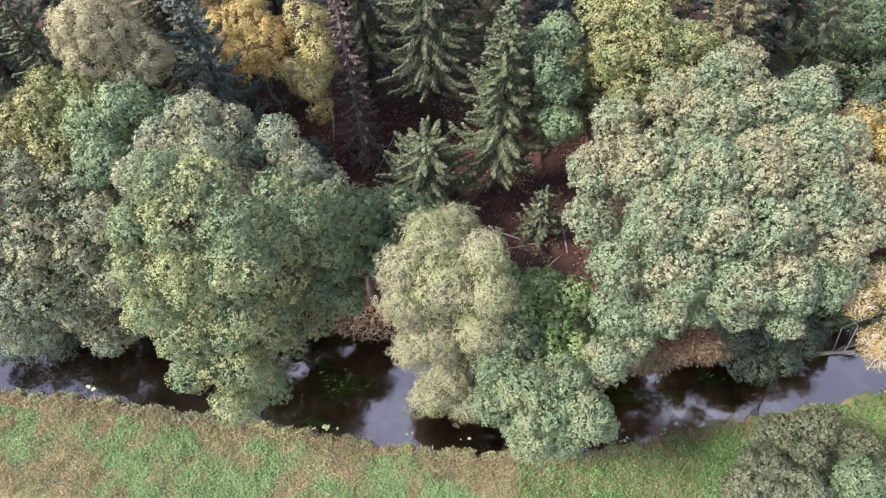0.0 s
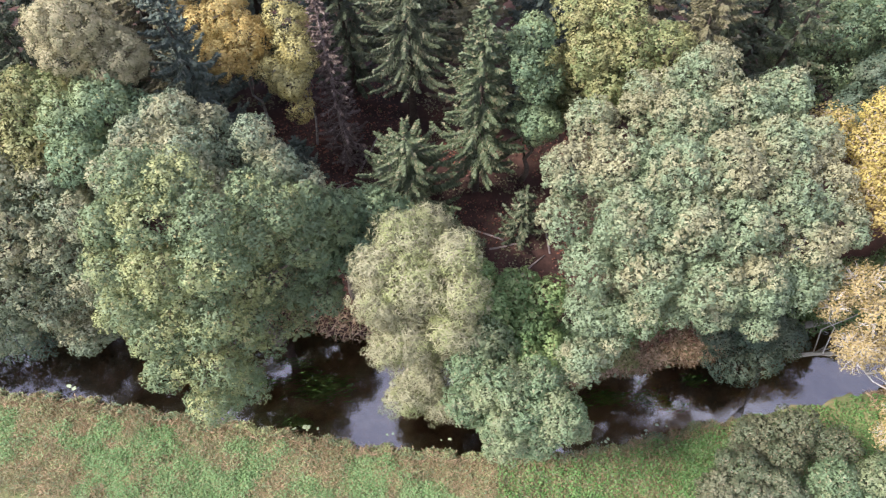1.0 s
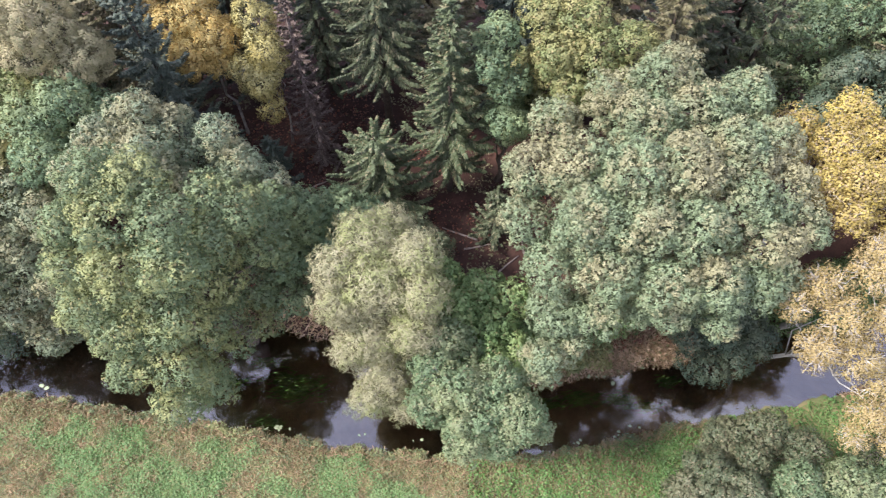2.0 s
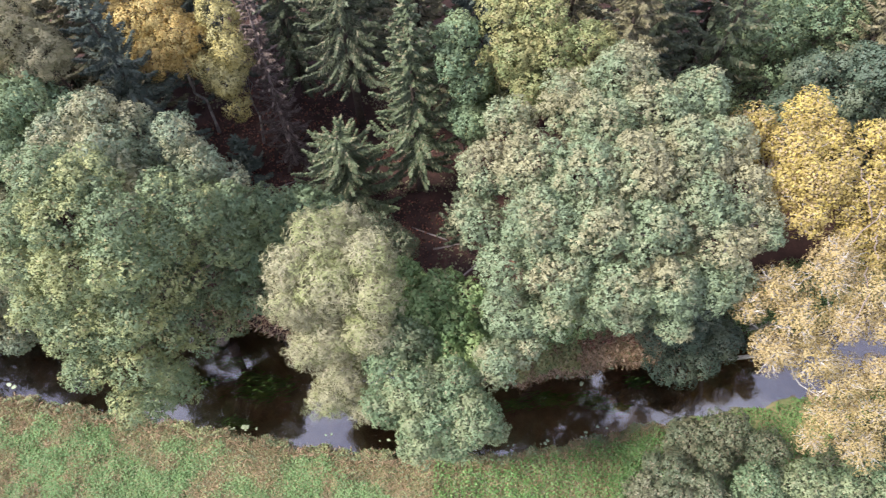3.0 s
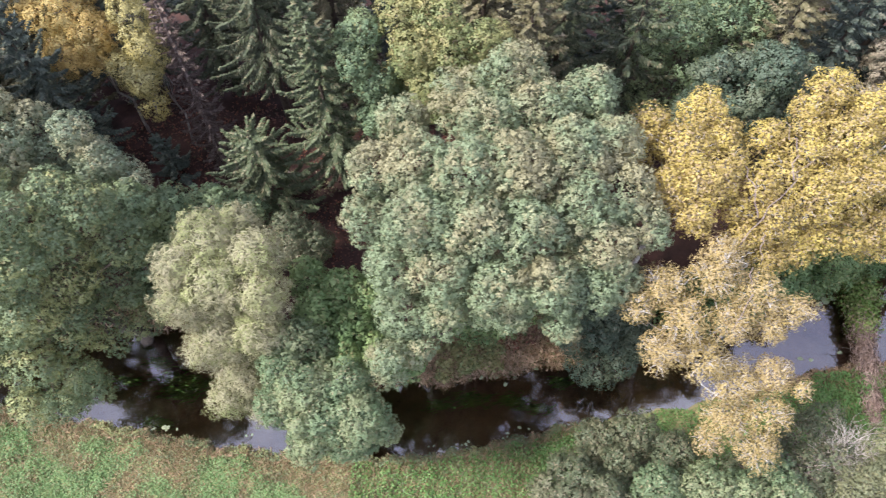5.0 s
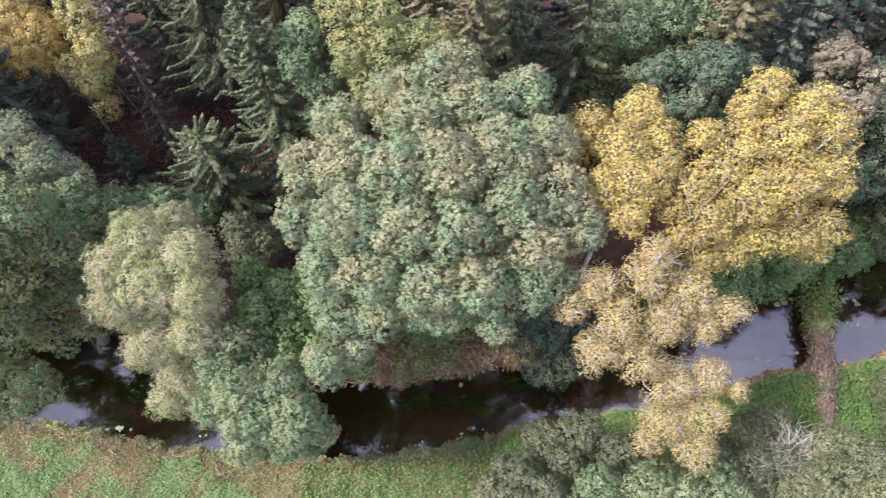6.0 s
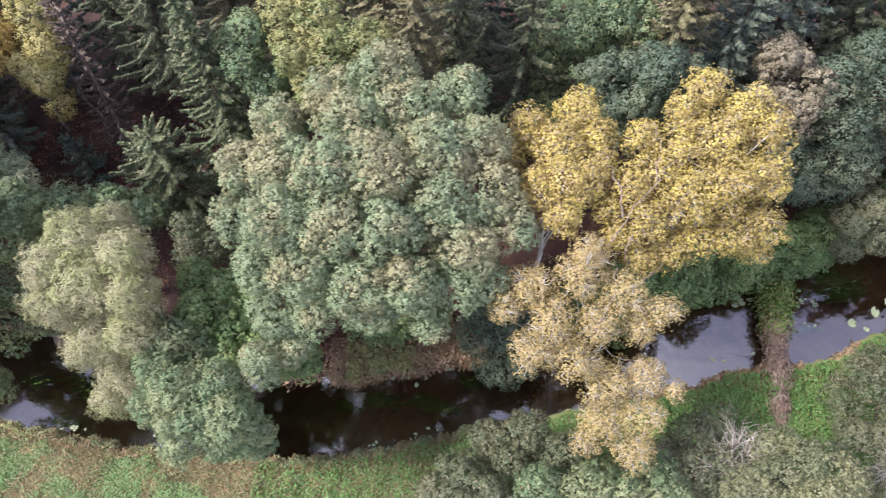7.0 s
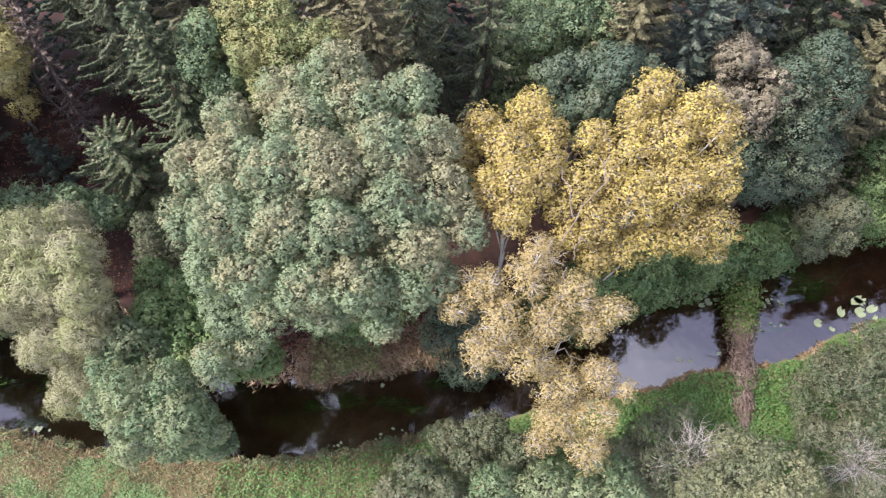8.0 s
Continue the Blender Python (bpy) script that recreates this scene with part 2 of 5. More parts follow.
def leaf_mesh(name, verts, normals=None, tones=None):
    """A mesh of separate leaves from an array (n, k, 3): k corners each. normals (n, 3): soft shading normals.
    tones: a number from 0 to 1 for each leaf, by which the material varies its colour."""
    verts = np.asarray(verts, dtype=np.float32)
    n, k = verts.shape[:2]
    co, idx = verts.reshape(-1, 3), np.arange(k * n, dtype=np.int32)
    nor = None if normals is None else np.repeat(normals, k, axis=0)
    if tones is None:
        tones = np.random.default_rng(n).uniform(0, 1, n)
    tint = np.repeat(tones, k)
    me = bpy.data.meshes.new(name)
    me.vertices.add(len(co))
    me.vertices.foreach_set("co", co.astype(np.float32).reshape(-1))
    me.loops.add(len(idx))
    me.loops.foreach_set("vertex_index", idx)
    me.polygons.add(n)
    me.polygons.foreach_set("loop_start", np.arange(0, k * n, k, dtype=np.int32))
    me.polygons.foreach_set("loop_total", np.full(n, k, dtype=np.int32))
    me.update(calc_edges=True)
    me.attributes.new("tone", "FLOAT", "POINT").data.foreach_set("value", tint.astype(np.float32))
    if nor is not None:
        me.polygons.foreach_set("use_smooth", np.ones(n, dtype=bool))
        at = me.attributes.new("custom_normal", "FLOAT_VECTOR", "POINT")
        at.data.foreach_set("vector", nor.astype(np.float32).reshape(-1))
        me.update()
    return me


def unit(v):
    return v / np.maximum(np.linalg.norm(v, axis=-1, keepdims=True), 1e-6)


def cards(rng, pos, normal, along, length, width, fold=0.18):
    """Leaf-shaped quads: pos (n,3), normal and along (n,3), length and width (n)."""
    normal = unit(normal)
    along = unit(along - normal * np.sum(along * normal, axis=1, keepdims=True))
    side = np.cross(normal, along)
    L, Wd = length[:, None], width[:, None]
    a = pos - along * L * 0.5
    b = pos + side * Wd * 0.5 + normal * L * fold * rng.uniform(0.2, 1.0, (len(pos), 1)) - along * L * 0.05
    c = pos + along * L * 0.5 - normal * L * fold * 0.5
    d = pos - side * Wd * 0.5 + normal * L * fold * rng.uniform(0.2, 1.0, (len(pos), 1)) + along * L * 0.05
    return np.stack([a, b, c, d], axis=1)


def blades(rng, pos, normal, along, length, width):
    """Small three-cornered leaves."""
    normal = unit(normal)
    along = unit(along - normal * np.sum(along * normal, axis=1, keepdims=True))
    side = np.cross(normal, along)
    L, Wd = length[:, None], width[:, None]
    k = rng.uniform(-0.25, 0.25, (len(pos), 1))
    return np.stack([pos - along * L * 0.5 + side * Wd * 0.5, pos - along * L * (0.5 + k) * 0.8 - side * Wd * 0.5, pos + along * L * 0.5], axis=1)


def tube_arrays(points, radii, sides=6):
    """Vertices and faces of a tapering tube through points."""
    pts = np.asarray(points, dtype=float)
    vs, fs = [], []
    for k in range(len(pts)):
        d = pts[min(k + 1, len(pts) - 1)] - pts[max(k - 1, 0)]
        d = d / max(np.linalg.norm(d), 1e-6)
        u = np.cross(d, (0.3, 0.9, 0.2))
        u = u / max(np.linalg.norm(u), 1e-6)
        w = np.cross(d, u)
        for s in range(sides):
            a = 2 * math.pi * s / sides
            vs.append(pts[k] + (u * math.cos(a) + w * math.sin(a)) * radii[k])
    for k in range(len(pts) - 1):
        for s in range(sides):
            t = (s + 1) % sides
            fs.append((k * sides + s, k * sides + t, (k + 1) * sides + t, (k + 1) * sides + s))
    fs.append(tuple(range(sides))[::-1])
    fs.append(tuple((len(pts) - 1) * sides + s for s in range(sides)))
    return vs, fs


def tubes_mesh(name, tubes):
    """One mesh of several tubes: a list of (points, radii, sides)."""
    vs, fs = [], []
    for p, r, s in tubes:
        v, f = tube_arrays(p, r, s)
        o = len(vs)
        vs += v
        fs += [tuple(i + o for i in q) for q in f]
    me = bpy.data.meshes.new(name)
    me.from_pydata([tuple(v) for v in vs], [], fs)
    for q in me.polygons:
        q.use_smooth = True
    me.update()
    return me


def crooked(rng, a, b, n=6, bend=0.06, sag=0.0):
    """A slightly crooked line from a to b."""
    a, b = np.asarray(a, float), np.asarray(b, float)
    L = np.linalg.norm(b - a)
    out = []
    for k in range(n + 1):
        f = k / n
        p = a + (b - a) * f
        if 0 < k < n:
            p = p + rng.normal(0, bend * L / n * 1.6, 3)
        p = p + np.array((0, 0, sag * L * math.sin(math.pi * f)))
        out.append(p)
    return out


# ---- the lie of the land ----
NEAR_X = (-300, -70, -40, -26.7, -21.9, -18.3, -12.4, -7.7, -3.0, 1.2, 6.8, 10.0, 14.4, 18.2, 28.4, 31.6, 33.7, 37.1, 40.2, 43.6, 60, 90, 300)
NEAR_Y = (37, 17, 10.0, 9.06, 9.0, 8.5, 7.8, 7.2, 6.55, 6.32, 6.35, 6.8, 7.95, 9.0, 11.2, 12.45, 12.8, 13.3, 15.0, 16.4, 23, 27, 17)
FAR_X = (-300, -70, -40, -25, -10, -7.7, -3.8, 0, 5, 9, 11.8, 15.7, 18.2, 25.6, 29, 32.7, 35.7, 38, 39.3, 45, 60, 90, 300)
FAR_Y = (44, 23, 14.8, 13.4, 13.7, 13.7, 13.2, 12.2, 10.9, 11.1, 11.65, 12.45, 13.0, 15.3, 16.4, 17.6, 18.4, 19.4, 20.6, 22.8, 29, 33, 23)


def near_bank(x):
    return np.interp(x, NEAR_X, NEAR_Y) + 0.12 * np.sin(x * 2.1) + 0.08 * np.sin(x * 5.3 + 1)


def far_bank(x):
    return np.interp(x, FAR_X, FAR_Y) + 0.15 * np.sin(x * 1.7 + 2) + 0.08 * np.sin(x * 4.7)


def land(x, y):
    """Height of the ground at x, y."""
    x, y = np.asarray(x, float), np.asarray(y, float)
    dn = near_bank(x) - y
    df = y - far_bank(x)
    meadow = 0.12 + 0.45 * np.clip(dn / 0.9, 0, 1) + 0.35 * np.clip((dn - 0.9) / 6, 0, 1)
    wood = 0.12 + 0.5 * np.clip(df / 1.0, 0, 1) + 2.7 * np.clip((df - 1.0) / 9, 0, 1) + 0.8 * np.clip((df - 10) / 30, 0, 1)
    bed = -0.12 - 0.75 * np.clip(np.minimum(-dn, -df) / 1.4, 0, 1)
    z = np.where(dn > 0, meadow, np.where(df > 0, wood, bed))
    lump = 0.07 * np.sin(x * 1.3 + 0.7 * y) + 0.05 * np.sin(2.9 * x - 1.7 * y) + 0.04 * np.sin(4.3 * y + 0.5 * x)
    return z + lump * np.clip(np.maximum(dn, df), 0, 1)


def build_ground():
    xs = np.concatenate([[-2500, -1200, -600, -300, -180, -120, -90, -72, -60, -52], np.arange(-46, 66.01, 0.45), [72, 80, 92, 120, 180, 300, 600, 1200, 2500]])
    ys = np.concatenate([[-2500, -1200, -600, -300, -150, -80, -45, -25, -14, -8, -4, -1], np.arange(1, 40.01, 0.3), np.arange(41, 62, 1.5), [66, 72, 82, 100, 140, 220, 400, 800, 1500, 2500]])
    X, Y = np.meshgrid(xs, ys)
    Z = land(X, Y)
    V = np.stack([X, Y, Z], -1).reshape(-1, 3)
    nx, ny = len(xs), len(ys)
    I = np.arange(nx * ny).reshape(ny, nx)
    F = np.stack([I[:-1, :-1], I[:-1, 1:], I[1:, 1:], I[1:, :-1]], -1).reshape(-1, 4)
    me = bpy.data.meshes.new("ground")
    me.from_pydata(V.tolist(), [], F.tolist())
    cx, cy = V[F, 0].mean(1), V[F, 1].mean(1)
    dn, df = near_bank(cx) - cy, cy - far_bank(cx)
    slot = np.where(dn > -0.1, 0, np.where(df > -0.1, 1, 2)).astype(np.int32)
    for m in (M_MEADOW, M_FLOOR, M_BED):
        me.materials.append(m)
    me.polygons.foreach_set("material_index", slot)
    me.polygons.foreach_set("use_smooth", np.ones(len(F), dtype=bool))
    me.update()
    tagged(new("ground", me), "grassy meadow, river bed and forest floor with leaf litter", "ground", kind="structure")


def build_water():
    xs = np.arange(-120, 140.1, 1.0)
    vs, fs = [], []
    for x in xs:
        vs += [(x, float(near_bank(x)) - 0.6, 0.0), (x, float(far_bank(x)) + 0.6, 0.0)]
    for k in range(len(xs) - 1):
        fs.append((2 * k, 2 * k + 2, 2 * k + 3, 2 * k + 1))
    me = bpy.data.meshes.new("river")
    me.from_pydata(vs, [], fs)
    me.materials.append(M_WATER)
    tagged(new("water", me), "slow dark brown river reflecting sky and trees", "river", kind="structure")


build_ground()
build_water()

# ---- trees ----


def crown_cards(rng, lobes, leaf, count, lobe_r, tuft_r, droop=0.0, slim=0.62, under=-0.55, fill=0.14, flat=0.8, inner=3, gaps=0.06, ragged=1.0):
    """Leaves of a crown made of ellipsoids (cx, cy, cz, rx, ry, rz): boughs on the ellipsoids, tufts on the boughs, leaves on the tufts."""
    # large masses break up into lesser ones, with clefts between them
    split = []
    for e in np.asarray(lobes, float):
        rm = e[3:].mean()
        if rm < 2.0:
            split.append(e)
            continue
        split.append(np.concatenate([e[:3] - (0, 0, 0.08 * e[5]), e[3:] * 0.74]))
        k = 9
        g = np.arange(k) + 0.5
        ph = np.arccos(1 - 1.6 * g / k)
        th = math.pi * (1 + 5 ** 0.5) * g + rng.uniform(0, 6)
        d = unit(np.stack([np.cos(th) * np.sin(ph), np.sin(th) * np.sin(ph), np.cos(ph)], -1) + rng.normal(0, 0.15, (k, 3)))
        size = rng.uniform(0.36, 0.56, k)
        for dd, z in zip(d, size):
            split.append(np.concatenate([e[:3] + dd * e[3:] * (1.10 - z) * rng.uniform(0.9, 1.1), e[3:] * z * np.array((1.0, 1.0, 0.85))]))
    lobes = np.asarray(split, float)
    bc, bo, br, bt = [], [], [], []
    for i, (cx, cy, cz, rx, ry, rz) in enumerate(lobes):
        area = 4 * math.pi * ((rx * ry) ** 1.6 / 3 + (rx * rz) ** 1.6 / 3 + (ry * rz) ** 1.6 / 3) ** (1 / 1.6)
        k = max(6, int(area / (lobe_r ** 2 * 3.3)))
        g = np.arange(k) + 0.5
        ph = np.arccos(1 - 2 * g / k)
        th = math.pi * (1 + 5 ** 0.5) * g + rng.uniform(0, 6)
        d = np.stack([np.cos(th) * np.sin(ph), np.sin(th) * np.sin(ph), np.cos(ph)], -1)
        d = unit(d + rng.normal(0, 0.14, d.shape))
        d = d[d[:, 2] > under]
        r = np.array((rx, ry, rz))
        shrink = max(0.25, 1 - 0.8 * lobe_r / r.mean())
        c = np.array((cx, cy, cz)) + d * r * shrink * (1 + rng.uniform(-0.2, 0.13, (len(d), 1)) * ragged)
        keep = np.ones(len(c), bool)
        for j, e in enumerate(lobes):
            if j != i:
                keep &= np.linalg.norm((c - e[:3]) / e[3:], axis=1) > 0.87
        bc.append(c[keep])
        bo.append(unit(d[keep] / r))
        br.append(lobe_r * rng.uniform(0.65, 1.3, keep.sum()))
        bt.append(np.clip(0.45 * rng.uniform(0, 1) + 0.55 * rng.uniform(0, 1, keep.sum()) + 0.12 * (bo[-1][:, 2] - 0.4), 0, 1))
    bc, bo, br, bt = np.concatenate(bc), np.concatenate(bo), np.concatenate(br), np.concatenate(bt)
    stay = rng.uniform(0, 1, len(bc)) > gaps
    bc, bo, br, bt = bc[stay], bo[stay], br[stay], bt[stay]
    # tufts, evenly strewn over the outer side of each bough
    tc, to, tb = [], [], []
    for j, (c, o, r) in enumerate(zip(bc, bo, br)):
        k = max(4, int(2.7 * r * r / tuft_r ** 2 * rng.uniform(0.85, 1.15)))
        g = np.arange(k) + 0.5
        ph = np.arccos(1 - 1.3 * g / k)
        th = math.pi * (1 + 5 ** 0.5) * g + rng.uniform(0, 6)
        w = unit(o + np.array((0, 0, 0.55 - droop)))
        u = unit(np.cross(w, (0.31, 0.77, 0.2)))
        v = np.cross(w, u)
        d = (np.cos(th) * np.sin(ph))[:, None] * u + (np.sin(th) * np.sin(ph))[:, None] * v + np.cos(ph)[:, None] * w
        d = unit(d + rng.normal(0, 0.2, d.shape))
        tc.append(c + d * r * (1 + rng.uniform(-0.13, 0.05, (k, 1)) * ragged) * np.array((1, 1, flat)))
        tb.append(np.full(k, j))
        to.append(unit(d * 0.8 + w * 0.35 + np.array((0, 0, 0.35 - droop))))
    tc, to, tb = np.concatenate(tc), np.concatenate(to), np.concatenate(tb)
    tt = np.clip(bt[tb] + rng.normal(0, 0.07, len(tb)), 0, 1)
    tr = tuft_r * rng.uniform(0.5, 1.3, len(tc))
    # large leaves that close each tuft, then small ones on its outer side
    n_fill = int(count * fill * 0.5)
    q, soft, tone = [], [], []
    stretch = np.array((1, 1, 0.85 + droop))
    li = np.repeat(np.arange(len(tc)), inner)
    d = unit(rng.normal(0, 1, (len(li), 3)) + to[li] * 0.9)
    pos = tc[li] + d * tr[li][:, None] * rng.uniform(0.3, 0.6, (len(li), 1)) * stretch
    ln = np.maximum(tr[li], 0.2) * rng.uniform(0.45, 0.7, len(li))
    q.append(blades(rng, pos, d + rng.normal(0, 0.12, d.shape), rng.normal(0, 1, d.shape) - np.array((0, 0, 2.2 * droop)), ln, ln * (0.7 - 0.5 * droop)))
    soft.append(unit(d * 0.4 + 0.6 * unit(pos - bc[tb[li]])))
    tone.append(tt[li])
    k = np.maximum(3, (count - n_fill) / len(tc) * (tr / tuft_r) ** 2 * rng.uniform(0.75, 1.25, len(tc))).astype(int)
    li = np.repeat(np.arange(len(tc)), k)
    d = unit(rng.normal(0, 1, (len(li), 3)) + to[li] * 1.1)
    pos = tc[li] + d * tr[li][:, None] * rng.uniform(0.7, 1.2, (len(li), 1)) * stretch
    nor = unit(d * 1.0 + to[li] * 0.2 + np.array((0, 0, 0.12)) + rng.normal(0, 0.28, d.shape))
    alo = rng.normal(0, 0.8, d.shape) + d * 0.9 - np.array((0, 0, 2.2 * droop))
    ln = leaf * rng.uniform(0.55, 1.3, len(li))
    q.append(blades(rng, pos, nor, alo, ln, ln * slim))
    soft.append(unit(d * 0.25 + 0.85 * unit(pos - bc[tb[li]]) + nor * 0.25))
    tone.append(tt[li])
    # larger leaves deeper in the crown
    if n_fill:
        w = lobes[:, 3] * lobes[:, 4] * lobes[:, 5]
        e = lobes[rng.choice(len(lobes), n_fill, p=w / w.sum())]
        d = unit(rng.normal(0, 1, (n_fill, 3)))
        pos = e[:, :3] + d * e[:, 3:] * rng.uniform(0.4, 0.78 + 0.28 * max(0.0, ragged - 1), (n_fill, 1))
        ln = leaf * 1.3 * rng.uniform(0.8, 1.3, n_fill)
        soft.append(unit(d + np.array((0, 0, 0.5))))
        tone.append(rng.uniform(0, 0.6, n_fill))
        q.append(blades(rng, pos, d + np.array((0, 0, 0.5)) + rng.normal(0, 0.4, d.shape), rng.normal(0, 1, d.shape), ln, ln * slim))
    return np.concatenate(q), np.concatenate(soft), tc, bc, np.concatenate(tone)


def broadleaf(name, base, lobes, leaves, bark, label, category="tree", seed=1, leaf=0.17, count=20000, lobe_r=1.2, tuft_r=0.42,
              droop=0.0, slim=0.62, under=-0.55, fill=0.14, trunk_r=0.22, stems=1, twigs=60, twig_r=0.018, flat=0.8, group="", inner=3, limb=0.36, gaps=0.06, ragged=1.0):
    """A broadleaved tree: tapered trunk, limbs to the boughs, fine branches and a crown of leaves."""
    rng = np.random.default_rng(seed)
    bx, by = base
    bz = float(land(bx, by)) - 0.08
    ob = anchor(name, bx, by, bz, label, category, group)
    o = np.array((bx, by, bz))
    lobes = [np.array(l, float) - np.array((bx, by, bz, 0, 0, 0)) for l in lobes]
    q, soft, tufts, boughs, tones = crown_cards(rng, lobes, leaf, count, lobe_r, tuft_r, droop, slim, under, fill, flat, inner, gaps, ragged)
    part("crown", leaf_mesh("crown", q, soft, tones), leaves, ob)
    main = max(lobes, key=lambda l: l[3] * l[4] * l[5])
    top = np.array((main[0], main[1], main[2] + 0.35 * main[5]))
    lines = []
    for s in range(stems):
        a = np.array((0, 0, 0)) if stems == 1 else np.array((0.35 * math.cos(2.4 * s), 0.35 * math.sin(2.4 * s), 0))
        tip = top if stems == 1 else np.array(lobes[s % len(lobes)][:3]) + (0, 0, 0.3)
        p = crooked(rng, a, tip, 8, 0.10)
        r = [trunk_r * (1.25 if k == 0 else 1 - 0.82 * k / 8) / (1 if stems == 1 else stems ** 0.4) for k in range(9)]
        part("trunk", tubes_mesh("trunk", [(p, r, 9)]), bark, ob)
        lines.append(p)
    # limbs to a number of boughs
    pick = rng.permutation(len(boughs))[: min(18, 9 + 2 * len(lobes))]
    for b in boughs[pick]:
        f = rng.uniform(0.4, 0.9)
        k = int(f * 8)
        a = min(lines, key=lambda p: np.linalg.norm(p[k] - b))[k]
        mid = (a + b) / 2 + np.array((0, 0, 0.12 * np.linalg.norm(b - a)))
        p = crooked(rng, a, mid, 3, 0.08) + crooked(rng, mid, b, 3, 0.08)[1:]
        r = [trunk_r * limb * (1 - 0.8 * i / 6) for i in range(7)]
        part("limb", tubes_mesh("limb", [(p, r, 6)]), bark, ob)
    # fine branches to the tufts
    tubes = []
    pick = rng.permutation(len(tufts))[:twigs]
    for t in tufts[pick]:
        j = np.argmin(np.linalg.norm(boughs - t, axis=1))
        c = min(lobes, key=lambda e: np.linalg.norm(e[:3] - boughs[j]))[:3]
        a = boughs[j] * 0.6 + c * 0.4
        tubes.append((crooked(rng, a, t + rng.normal(0, 0.1, 3), 4, 0.12), [twig_r * (2.0 - 1.7 * i / 4) for i in range(5)], 4))
    if tubes:
        tagged(part("twigwork", tubes_mesh("twigwork", tubes), bark, ob), kind="stuff")
    return ob


def branch_part(name, vs, fs, slots, wood, needles, parent):
    me = bpy.data.meshes.new(name)
    me.from_pydata(vs, [], fs)
    me.materials.append(wood)
    me.materials.append(needles)
    me.polygons.foreach_set("material_index", np.array(slots, dtype=np.int32))
    me.update()
    return part(name, me, None, parent)


def balls(rows):
    """Round masses (x, y, z, r) as ellipsoids a little taller than wide."""
    return [(x, y, z, r * 0.96, r * 0.92, r * 1.1) for x, y, z, r in rows]


